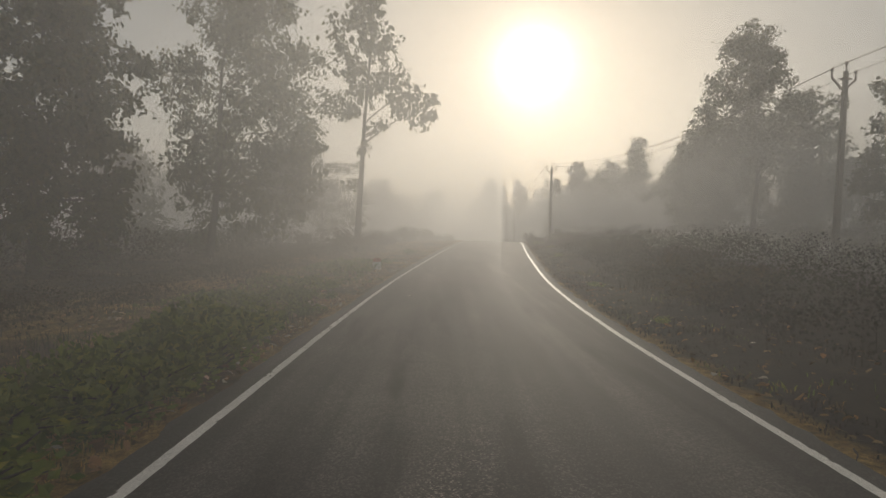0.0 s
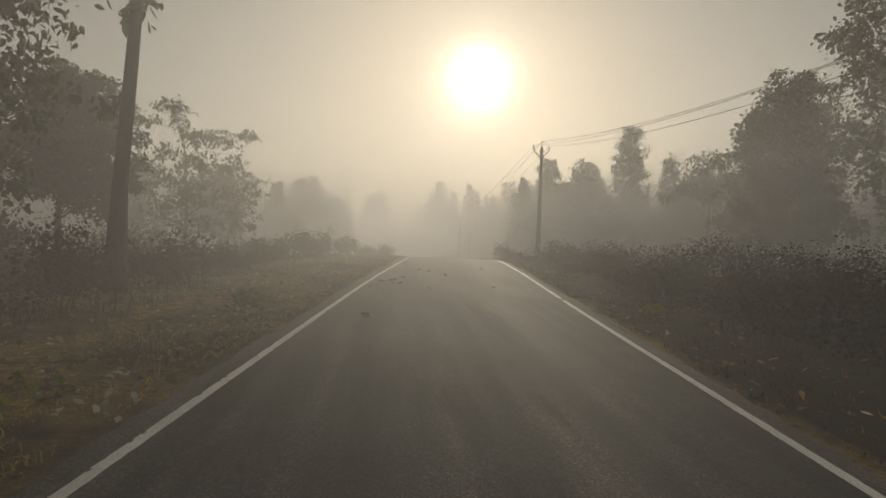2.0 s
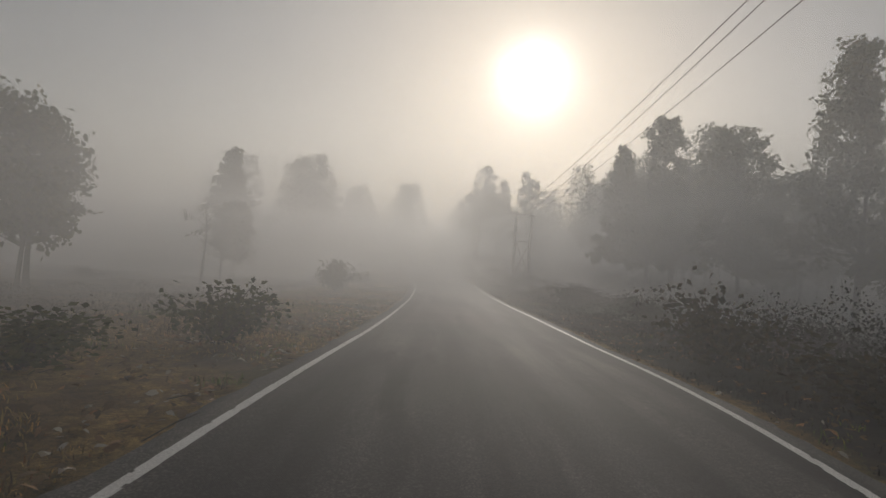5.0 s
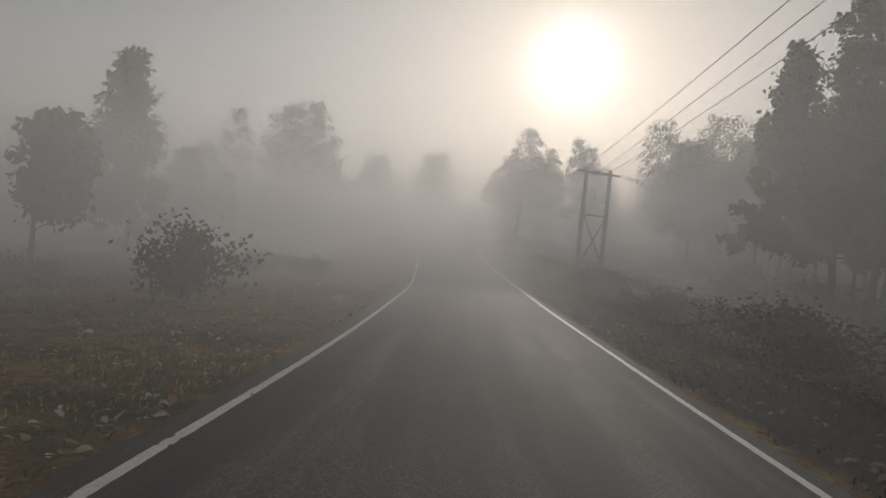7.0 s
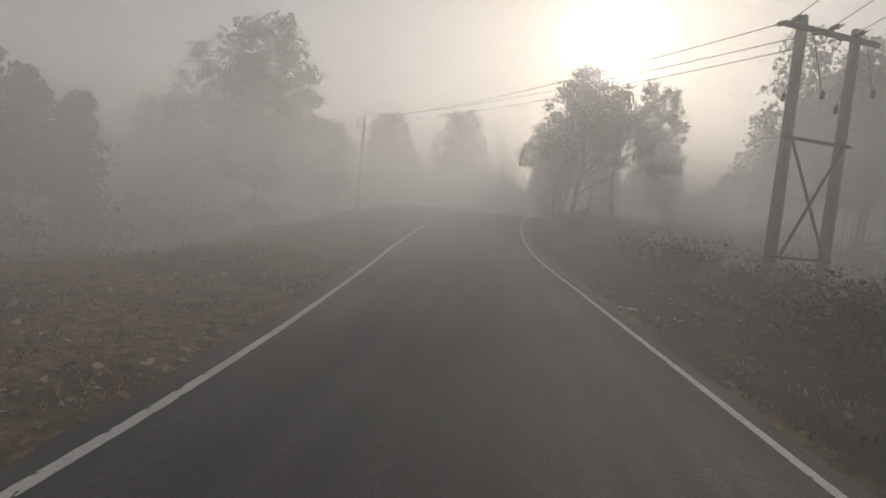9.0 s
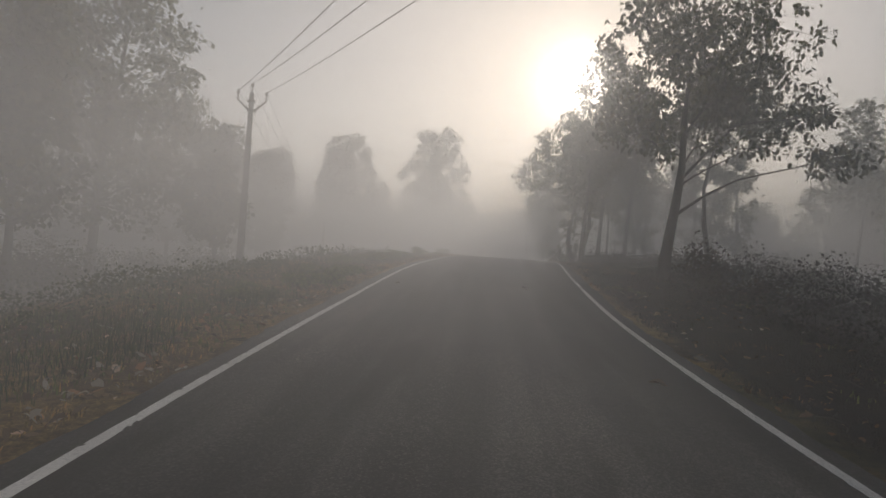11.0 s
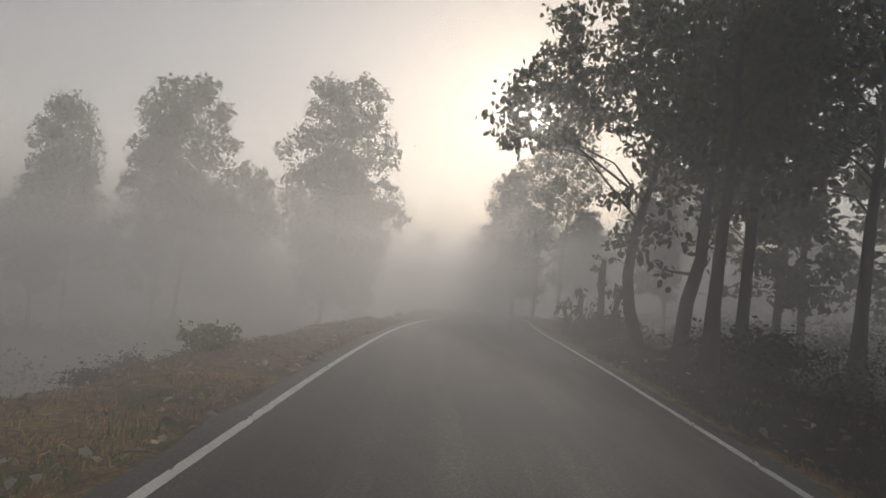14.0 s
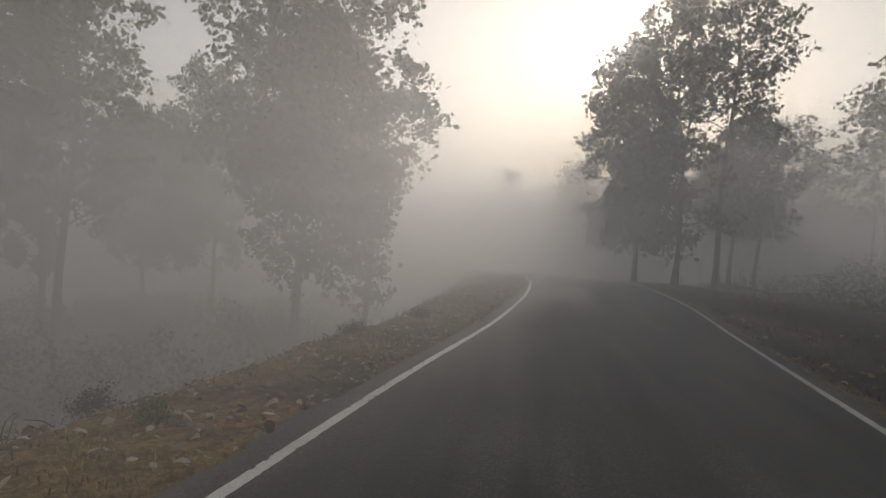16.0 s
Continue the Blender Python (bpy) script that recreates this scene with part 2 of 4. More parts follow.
def strip(name, ys, us, lift, mat):
    """A band along the road with a slight camber."""
    yy, uu = np.meshgrid(ys, us, indexing="ij")
    tilt = np.gradient(road_x(ys), ys)[:, None]
    rim = np.abs(uu) > HALF - 0.01
    z = road_z(yy) - 0.018 * np.abs(uu) + lift - 0.05 * rim
    uu = uu + rim * np.sign(uu) * (0.07 * wavy(uu * 3, yy, 1.1) + 0.06 * wavy(uu * 5, yy, 0.33, 2.0))
    x, y = road_x(yy) + uu, yy - uu * tilt
    return mesh_object(name, np.stack([x, y, z], -1).reshape(-1, 3), grid_faces(len(ys), len(us)), mat)


ys = np.concatenate([np.linspace(-60, -8, 40), np.arange(-7.5, 180, 0.2), np.linspace(181, 298, 100)])
road = tagged(strip("road", ys, np.concatenate([[-HALF], np.linspace(-HALF + 0.1, HALF - 0.1, 15), [HALF]]), 0.0, ASPHALT), "narrow dark grey asphalt road with worn surface", "road", kind="structure")


def edge_line(side):
    """The painted line as a fine grid, with ragged rims and spots flaked away."""
    rng = np.random.default_rng(3 + side)
    ls, cells = np.concatenate([np.arange(-30, -2, 0.2), np.arange(-2, 176, 0.05), np.arange(176, 200, 0.2)]), 6
    us = side * LINE + np.linspace(-0.047, 0.047, cells + 1)
    yy, uu = np.meshgrid(ls, us, indexing="ij")
    shake = rng.normal(0, 0.002, uu.shape)
    uu = uu + shake + 0.012 * np.sin(yy * 0.35 + side) + 0.002 * wavy(yy, yy * 0.7, 0.25)
    yy = yy + rng.normal(0, 0.006, uu.shape)
    tilt = np.gradient(road_x(ls), ls)[:, None]
    pts = np.stack([road_x(yy) + uu, yy - uu * tilt, road_z(yy) - 0.018 * np.abs(uu) + 0.005], -1).reshape(-1, 3)
    faces = grid_faces(len(ls), cells + 1)
    fy, fu = np.repeat((ls[1:] + ls[:-1]) / 2, cells), np.tile((us[1:] + us[:-1]) / 2, len(ls) - 1)
    flake = 0.6 * wavy(fu * 4, fy, 0.09, side) + 0.55 * wavy(fu * 2, fy, 0.31, 2.0 + side) + rng.normal(0, 0.12, len(fy))
    limit = np.full(len(fy), 0.98) - 0.35 * (np.abs(fu - side * LINE) > 0.034)
    limit -= 0.35 * (np.sin(fy * 0.9 + side) + np.sin(fy * 0.37 + 2 * side) > 1.6)
    if side > 0:
        limit -= 0.5 * ((fy > 116) & (fy < 127)) + 0.3 * ((fy > 127) & (fy < 139))
    for gap in ((31.4, 31.75), (35.6, 35.72)) if side > 0 else ((34.0, 34.1), (16.9, 17.0)):
        limit -= 1.2 * ((fy > gap[0]) & (fy < gap[1]))
    ob = mesh_object("trim", pts, faces[flake < limit], PAINT)
    return tagged(ob, "white painted edge line, chipped and scuffed", "road marking", kind="structure")


for side in (-1, 1):
    edge_line(side)

gx = np.concatenate([-np.geomspace(900, 32, 14), np.linspace(-30, -6, 34), np.linspace(-5.6, 5.6, 40), np.linspace(6, 30, 34), np.geomspace(32, 900, 14)])
gy = np.concatenate([-np.geomspace(900, 22, 10), np.linspace(-20, 200, 240), np.geomspace(205, 1200, 16)])
yy, uu = np.meshgrid(gy, gx, indexing="ij")
xx = road_x(yy) + uu
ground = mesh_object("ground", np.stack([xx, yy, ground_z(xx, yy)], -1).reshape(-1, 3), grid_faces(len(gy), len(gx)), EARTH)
# painted shade: strong right of the road, faint far out on the left
shade_cover = ground.data.attributes.new("shade_cover", "FLOAT", "POINT")
shade_cover.data.foreach_set("value", (0.9 * smooth(uu, 2.4, 3.5) + 0.35 * smooth(-uu, 6.0, 12.0)).ravel().astype(np.float32))
tagged(ground, "dry brown earth with grass and leaf litter", "ground", kind="structure")

# ---- trees ----


def tube(path, radii, sides=7):
    """Points and faces of a tapered, slightly knotty tube along a path."""
    path, verts, faces = [Vector(p) for p in path], [], []
    a = None
    for i, p in enumerate(path):
        d = (path[min(i + 1, len(path) - 1)] - path[max(i - 1, 0)]).normalized()
        a = d.orthogonal().normalized() if a is None else (a - d * a.dot(d)).normalized()
        b = d.cross(a)
        for k in range(sides):
            w = 2 * math.pi * k / sides
            verts.append(p + (a * math.cos(w) + b * math.sin(w)) * radii[i] * random.uniform(0.9, 1.1))
    for i in range(len(path) - 1):
        for k in range(sides):
            q = i * sides
            faces.append((q + k, q + (k + 1) % sides, q + sides + (k + 1) % sides, q + sides + k))
    faces.append(tuple(range(len(verts) - sides, len(verts))))
    return verts, faces


def tubes_object(name, tubes, mat, parent):
    verts, faces = [], []
    for v, f in tubes:
        n = len(verts)
        verts += [tuple(c) for c in v]
        faces += [tuple(i + n for i in q) for q in f]
    me = bpy.data.meshes.new(name)
    me.from_pydata(verts, [], faces)
    me.shade_smooth()
    me.materials.append(mat)
    ob = new(name, me)
    ob.parent = parent
    return ob


def leaves(name, points, size, mat, parent, rng, droop=0.45, broad=0.33, fine=False):
    """Folded leaf blades at the given points, in all directions, hanging a little."""
    n = len(points)
    d = rng.normal(size=(n, 3))
    d[:, 2] -= droop
    d /= np.linalg.norm(d, axis=1, keepdims=True)
    s = np.cross(d, rng.normal(size=(n, 3)))
    s /= np.linalg.norm(s, axis=1, keepdims=True)
    up = np.cross(s, d)
    ln = size * rng.uniform(0.6, 1.3, (n, 1))
    wd = ln * rng.uniform(broad * 0.85, broad * 1.2, (n, 1))
    p = np.asarray(points)
    if fine:
        sag = np.array([0, 0, -1.0]) * ln * rng.uniform(0.0, 0.35, (n, 1))
        verts = np.stack([p, p + d * ln * 0.3 + s * wd * 0.85 + up * wd * 0.3, p + d * ln * 0.68 + s * wd * 0.8 + up * wd * 0.25 + sag * 0.5, p + d * ln + sag,
                          p + d * ln * 0.68 - s * wd * 0.8 + up * wd * 0.25 + sag * 0.5, p + d * ln * 0.3 - s * wd * 0.85 + up * wd * 0.3, p + d * ln * 0.5 + sag * 0.25], 1).reshape(-1, 3)
        i = np.arange(n)[:, None] * 7
        faces = np.concatenate([i + (0, 1, 6), i + (1, 2, 6), i + (2, 3, 6), i + (3, 4, 6), i + (4, 5, 6), i + (5, 0, 6)], 1).reshape(-1, 3)
        return mesh_object(name, verts, faces, mat, parent, False)
    verts = np.stack([p, p + d * ln * 0.55 + s * wd + up * wd * 0.3, p + d * ln, p + d * ln * 0.55 - s * wd + up * wd * 0.3], 1).reshape(-1, 3)
    i = np.arange(n)[:, None] * 4
    faces = np.concatenate([i + (0, 1, 2), i + (0, 2, 3)], 1).reshape(-1, 3)
    return mesh_object(name, verts, faces, mat, parent, False)


PROFILE = {"round": lambda h: math.sin(math.pi * (0.22 + 0.69 * h)) ** 0.7, "cone": lambda h: 1.0 - 0.8 * h,
           "flat": lambda h: 1.0, "open": lambda h: 0.95 - 0.5 * h, "bare": lambda h: 0.9}


def crown(kind, wide, low, high, shift, rng):
    """Clumps (dx, dy, height, radius, flatness) of a crown between two heights: large ones within, small ones breaking its outline."""
    out = []
    tall, bulge = high - low, rng.uniform(0, 6.28)
    n = {"round": 38, "cone": 36, "flat": 12, "open": 20, "bare": 7}[kind]
    n = int(n * (0.7 + 0.3 * min(2.0, tall / max(1.0, 2 * wide))))
    for i in range(n):
        h = (i + rng.uniform(0.1, 0.9)) / n
        a = i * 2.4 + rng.uniform(-0.5, 0.5)
        w = PROFILE[kind](h) * (0.95 + 0.1 * math.sin(a * 2 + bulge) + 0.08 * math.sin(9 * h + 2 * bulge))
        small = i % 2 == 1
        r = wide * (rng.uniform(0.13, 0.2) if small else rng.uniform(0.23, 0.33)) * (0.6 + 0.4 * w) * {"open": 0.85, "flat": 1.05, "bare": 0.7}.get(kind, 1.0)
        d = max(0.0, wide * w * 1.04 - r * 0.8) * (rng.uniform(0.82, 1.06) if small else rng.uniform(0.5, 0.95))
        out.append((shift + d * math.cos(a), d * math.sin(a), low + 0.5 * r + max(0.1, tall - 1.4 * r) * h, r, 0.5 if kind == "flat" else 0.8))
    if kind in ("round", "cone"):
        # the heart of the crown, up to its tip
        for h in (0.25, 0.45, 0.63, 0.8, 0.95):
            r = wide * PROFILE[kind](h) * 0.35
            out.append((shift + rng.uniform(-0.22, 0.22) * wide, rng.uniform(-0.2, 0.2) * wide, low + (tall - r) * h, r, 0.9))
    return out


def tree(x, y, top, trunk_r, lobes, leaf=0.22, count=4000, stem=None, label="", seed=0, fork=0.8, fine=False, twiggy=1.0, far=False, bridged=False):
    """A tree with its foot on the ground: a trunk, a branch to every clump of the crown, twigs and leaves."""
    random.seed(seed)
    rng = np.random.default_rng(seed)
    z0 = float(ground_z(x, y)) - 0.15
    height = top - z0
    root = new("tree")
    root.location = (x, y, z0)
    if stem is None:
        lx, ly, s = random.uniform(-0.03, 0.06) * height, random.uniform(-0.04, 0.04) * height, 0.015 * height
        stem = [(lx * h + s * math.sin(h * 6 + seed) * h, ly * h + s * math.cos(h * 5 + seed) * h, height * fork * h) for h in np.linspace(0, 1, 10)]
    stem = [Vector(p) for p in stem]
    n = len(stem) - 1
    radii = [trunk_r * (1.3 if i == 0 else 1.0) * (1 - 0.78 * (stem[i].z / stem[-1].z) ** 0.9) for i in range(n + 1)]
    tubes_object("trunk", [tube(stem, radii, 10)], BARK, root)
    twigs, spots, limbs = [], [], []
    weight = sum(r * r for *_, r, _ in lobes)
    for dx, dy, hz, r, flat in lobes:
        mid = Vector((dx, dy, hz - z0))
        at_z = max(0.3 * stem[-1].z, min(0.97 * stem[-1].z, mid.z - 0.5 * math.hypot(dx, dy) - 0.3 * r))
        k = next(i for i in range(n) if stem[i + 1].z >= at_z - 1e-6)
        foot = stem[k].lerp(stem[k + 1], (at_z - stem[k].z) / (stem[k + 1].z - stem[k].z))
        bend = foot.lerp(mid, 0.5) + Vector((random.uniform(-1, 1), random.uniform(-1, 1), random.uniform(-0.1, 0.9))) * 0.22 * (mid - foot).length
        rr = max(0.02, (radii[k] * 0.5) * min(1.0, 0.5 + r / 4))
        q1, q3 = foot.lerp(bend, 0.5), bend.lerp(mid, 0.5)
        q1.z += random.uniform(-0.05, 0.1) * r
        limbs.append(tube([foot, q1, bend, q3, mid], [rr, rr * 0.8, rr * 0.6, rr * 0.45, rr * 0.25], 5 if far else 6))
        total = count * r * r / weight
        clumps = max(5, int((7 + 17 * r * min(r, 1.6)) * twiggy))
        for c in range(clumps):
            w = rng.normal(size=3)
            w /= np.linalg.norm(w)
            at = np.array(mid) + w * (r * 1.22 * rng.uniform(0.1, 1.0) ** 0.5) * (1, 1, flat)
            tip = Vector(at)
            if c % (6 if far else 2) == 0:
                twigs.append(tube([mid, mid.lerp(tip, 0.5) + Vector((0, 0, 0.1 * r)), tip], [max(0.012, rr * 0.24), max(0.01, rr * 0.15), 0.006], 3))
            m = max(2, int(total / clumps * rng.uniform(0.6, 1.4)))
            cr = (0.1 + 0.06 * r) * rng.uniform(0.7, 1.6) * (1.6 if far else 1.0)
            spots.append(at + rng.normal(size=(m, 3)) * cr * (1, 1, 0.75))
    # leaves between neighbouring clumps close the crown
    mids = np.array([(dx, dy, hz - z0) for dx, dy, hz, _, _ in lobes])
    sizes = np.array([r for *_, r, _ in lobes])
    if len(mids) > 8 and bridged:
        one = rng.integers(0, len(mids), int(0.12 * count))
        near = np.argsort(np.linalg.norm(mids[:, None] - mids[None], axis=2), axis=1)
        two = near[one, rng.integers(1, 5, len(one))]
        t = rng.random((len(one), 1))
        spots.append(mids[one] * (1 - t) + mids[two] * t + rng.normal(size=(len(one), 3)) * (0.42 * np.minimum(sizes[one], sizes[two]))[:, None])
    if far:
        tagged(tubes_object("limbs", limbs, BARK, root), kind="stuff")
    else:
        for limb in limbs:
            tubes_object("branch", [limb], BARK, root)
    tagged(tubes_object("twigwork", twigs, BARK, root), kind="stuff")
    tagged(leaves("crown", np.concatenate(spots), leaf, LEAF, root, rng, 0.8 if fine else 0.45, 0.33, fine), kind="stuff")
    return tagged(root, label or "broad-leaved forest tree with dark green crown, dim in mist", "tree", "trees along the road")


WORDS = {"round": "full-crowned broad-leaved tree with dark foliage", "cone": "tapering tree with pointed green crown",
         "flat": "flat-topped tree with spreading layered crown", "open": "slender open tree with loose leaf clumps", "bare": "small nearly leafless tree with bare branches"}
# middle of the crown x, y, foot off that middle, top, trunk radius, crown radius, crown foot, shape, leaves
TREES = [
    (-10.8, 30.5, -1.7, 16.2, 0.2, 5.0, 0.2, "round", 11000),
    (-13.8, 20.0, -0.5, 10.9, 0.2, 3.1, -0.3, "round", 11000),
    (-22.2, 40.0, -0.1, 6.4, 0.1, 2.7, -0.2, "round", 4400),
    (-12.3, 43.6, -0.4, 7.6, 0.15, 2.7, 1.6, "round", 8800),
    (-19.9, 68.0, 0.4, 7.6, 0.1, 2.8, 0.6, "round", 3300),
    (-14.2, 70.0, 0.8, 7.4, 0.1, 3.7, 0.7, "round", 3850),
    (19.0, 37.0, 0.4, 14.5, 0.18, 3.4, 5.0, "round", 8250),
    (25.0, 41.0, 0.6, 11.6, 0.16, 3.6, 1.2, "round", 11000),
    (21.6, 50.0, -0.1, 9.6, 0.13, 3.2, 1.2, "round", 6875),
    (19.7, 24.0, -0.3, 8.3, 0.15, 2.7, 1.2, "round", 6875),
    (20.1, 45.6, -0.3, 10.3, 0.15, 2.9, 1.2, "round", 8937),
    (21.2, 56.0, 0.6, 6.9, 0.13, 2.6, 4.6, "flat", 3600),
    (25.2, 77.0, 0.7, 14.9, 0.18, 4.6, 1.2, "cone", 11700),
    (30.6, 79.0, 0.6, 12.4, 0.15, 3.4, 1.2, "cone", 6300),
    (22.7, 84.0, 0.5, 11.4, 0.16, 3.3, 1.2, "round", 6875),
    (28.4, 70.0, 0.5, 8.6, 0.14, 2.2, 1.2, "round", 5500),
    (-14.3, 72.0, -0.1, 6.6, 0.14, 2.5, 1.0, "round", 4950),
    (-9.9, 79.0, 0.3, 3.5, 0.09, 1.2, 0.9, "bare", 500),
    (-9.8, 84.0, -0.6, 3.9, 0.09, 1.2, 0.2, "round", 3850),
    (-13.6, 94.0, 0.4, 8.9, 0.17, 3.1, -0.4, "cone", 10080),
    (-27.1, 140.0, 1.0, 15.2, 0.2, 3.0, -1.2, "round", 4400),
    (17.1, 90.0, 2.3, 10.6, 0.2, 2.2, 1.4, "cone", 10080),
    (20.5, 91.0, 1.0, 13.4, 0.2, 2.3, 1.4, "round", 11250),
    (28.4, 115.0, 1.8, 13.6, 0.2, 3.6, 1.9, "round", 8250),
    (22.2, 118.0, 1.4, 11.4, 0.16, 2.1, 2.9, "cone", 5760),
    (-15.4, 104.0, -0.0, 5.3, 0.18, 1.7, -1.8, "round", 5500),
    (-14.4, 108.0, 0.0, 4.1, 0.16, 1.3, -1.6, "round", 3850),
    (-14.6, 127.0, 0.5, 14.1, 0.22, 5.6, 0.8, "round", 14000),
    (-16.9, 108.0, -0.4, 5.0, 0.18, 1.4, -0.7, "round", 5500),
    (17.3, 186.0, 0.1, 8.8, 0.16, 2.7, 2.2, "round", 7562),
    (14.5, 149.0, 0.2, 14.8, 0.14, 1.8, 2.2, "round", 2970),
    (18.7, 150.0, 0.9, 16.9, 0.15, 2.3, 2.2, "round", 5775),
    (19.1, 143.0, 0.8, 14.7, 0.16, 2.1, 2.2, "round", 5775),
    (11.1, 178.0, 1.2, 13.1, 0.15, 3.6, 1.0, "round", 6187),
    (-22.1, 171.0, 1.0, 12.7, 0.18, 5.2, 0.6, "cone", 12500),
    (-13.6, 170.0, 0.5, 14.4, 0.2, 4.4, 1.6, "round", 14000),
    (-3.2, 171.0, -0.4, 15.9, 0.2, 4.8, 1.4, "round", 16500),
    (-3.0, 172.0, 1.9, 10.2, 0.14, 4.5, -1.0, "round", 11000),
    (-11.5, 178.0, 0.4, 10.1, 0.14, 3.0, -1.0, "round", 7562),
    (-21.4, 168.0, 0.2, 6.6, 0.14, 2.2, -1.0, "round", 8250),
    (10.5, 181.0, 0.5, 12.4, 0.15, 2.8, 1.0, "round", 9625),
    (14.4, 179.8, 0.3, 17.9, 0.17, 3.3, 8.0, "round", 5200),
    (18.3, 186.0, 0.5, 10.1, 0.14, 3.0, 2.2, "round", 6875),
    (18.1, 168.0, 0.9, 11.9, 0.15, 1.8, 2.2, "round", 8937),
    (-11.4, 119.0, 0.3, 8.6, 0.14, 2.4, 0.6, "round", 6000),
    (-9.3, 128.0, 0.3, 4.6, 0.12, 1.5, 0.6, "round", 4500),
    (-14.5, 140.0, 0.4, 8.6, 0.15, 3.0, 0.2, "round", 8000),
    (-18.2, 141.0, -0.3, 10.4, 0.17, 3.5, 0.2, "round", 9500),
    (-19.4, 150.0, 0.5, 9.6, 0.16, 3.1, 0.0, "round", 8000),
    (-14.0, 146.0, 0.4, 7.7, 0.15, 2.2, -0.2, "round", 8800),
    (-21.6, 160.0, 0.7, 9.5, 0.14, 1.8, 0.3, "cone", 5040),
    (-14.7, 178.0, -0.3, 7.7, 0.14, 3.7, -1.0, "round", 10312),
    (-16.3, 172.0, 0.7, 11.6, 0.16, 1.4, -1.0, "round", 9625),
    (15.0, 149.0, 0.5, 14.9, 0.14, 1.5, 2.2, "round", 2970),
]
for i, (x, y, off, top, tr, cr, low, kind, count) in enumerate(TREES):
    far = max(0.0, abs(x - float(road_x(y))) - 10)
    near, close = y < 48 and abs(x) < 21, y < 35 and x < 0
    tree(x + off, y, top, tr, crown(kind, cr, low, top, -off, random.Random(i)), leaf=0.2 if near else {"cone": 0.26, "bare": 0.11}.get(kind, 0.27), count=int((2.0 if near else 1.0) * count), seed=i, fine=close, bridged=kind in ("round", "cone"),
         label=WORDS[kind] + (" beside the road" if far < 1 else " back in the mist"), fork={"round": 0.72, "flat": 0.9, "bare": 0.95}.get(kind, 0.85))

# slender tree close to the verge, its trunk bare below
tree(-4.7, 30.5, 15.0, 0.17, [(0.1, 0, 13.2, 0.9, 0.9), (0.5, 0.4, 12.0, 1.0, 0.9), (-0.5, -0.3, 11.0, 1.1, 0.9), (0.7, 0.2, 10.4, 1.0, 0.9), (-0.9, 0.3, 9.4, 0.9, 0.8), (1.3, -0.2, 8.8, 1.0, 0.8),
     (0.1, 0.5, 8.2, 0.9, 0.8), (3.2, 0.2, 7.0, 1.0, 0.7), (2.2, -0.3, 7.6, 0.9, 0.7), (-0.8, -0.2, 7.2, 0.8, 0.8), (0.9, 0.1, 6.0, 0.5, 0.8), (0.3, 0, 4.9, 0.4, 0.8), (-0.2, 0.1, 3.0, 0.3, 0.7)],
     leaf=0.26, count=3000, stem=[(0, 0, 0), (0.02, 0, 2.2), (0.12, 0, 4.5), (0.2, 0.05, 7), (0.38, 0, 9.5), (0.5, 0, 12), (0.45, 0, 13.6)], seed=201, fine=True,
     label="tall slender tree with a bare straight trunk and sparse leaf clumps")
# clump of leaning trees over the verge
tree(9.95, 147.6, 12.0, 0.2, [(-4.4, -0.3, 7.4, 0.7, 0.7), (-4.1, 0.1, 6.6, 0.65, 0.7), (-3.5, 0.2, 8.0, 0.8, 0.7), (-3.2, -0.2, 6.7, 0.75, 0.7), (-2.6, 0.2, 9.1, 0.9, 0.8), (-2.4, 0.0, 7.3, 0.9, 0.7), (-1.0, 0.1, 5.0, 0.5, 0.7), (-2.6, 0.3, 10.2, 0.8, 0.8), (-1.0, 0.3, 7.9, 1.1, 0.8), (0.6, -0.2, 6.8, 1.3, 0.8),
     (-0.6, 0, 3.9, 0.55, 0.8), (0.5, 0.2, 4.3, 0.5, 0.7), (1.4, 0.2, 7.6, 1.3, 0.8), (-2.2, 0.3, 8.6, 1.3, 0.8), (0.2, 0, 9.3, 1.5, 0.8), (1.0, 0.3, 10.8, 1.2, 0.8), (-1.0, 0.2, 11.0, 1.1, 0.8)],
     leaf=0.19, count=7500, stem=[(0, 0, 0), (-0.1, 0, 0.5), (-0.42, 0, 1.4), (-0.55, 0, 2.4), (-0.4, 0.1, 3.6), (-0.1, 0.1, 4.8), (0.35, 0.2, 6.4), (0.6, 0.2, 8.4)], seed=202, fine=True,
     label="leaning roadside tree with curved dark trunk and large drooping leaves")
tree(10.1, 145.3, 11.5, 0.21, [(-0.6, 0.2, 5.2, 0.9, 0.8), (0.4, 0.2, 5.6, 1.2, 0.8), (1.6, 0.4, 5.4, 1.2, 0.8), (2.2, -0.3, 6.8, 1.3, 0.8), (0.2, 0.2, 7.3, 1.4, 0.8), (1.2, 0.2, 8.8, 1.5, 0.8), (-0.6, 0.2, 8.8, 1.2, 0.8),
     (0.7, 0.2, 10.4, 1.2, 0.8), (-0.7, -0.1, 2.9, 0.4, 0.8), (0.6, 0.1, 3.6, 0.5, 0.8)],
     leaf=0.2, count=2500, stem=[(0, 0, 0), (0.0, 0, 0.9), (0.08, 0, 1.7), (0.35, 0, 2.8), (0.45, 0.1, 4.2), (0.6, 0.2, 6.2), (0.7, 0.2, 8.0)], seed=203, fine=True,
     label="thick forked roadside tree with dark trunk and large leaves")
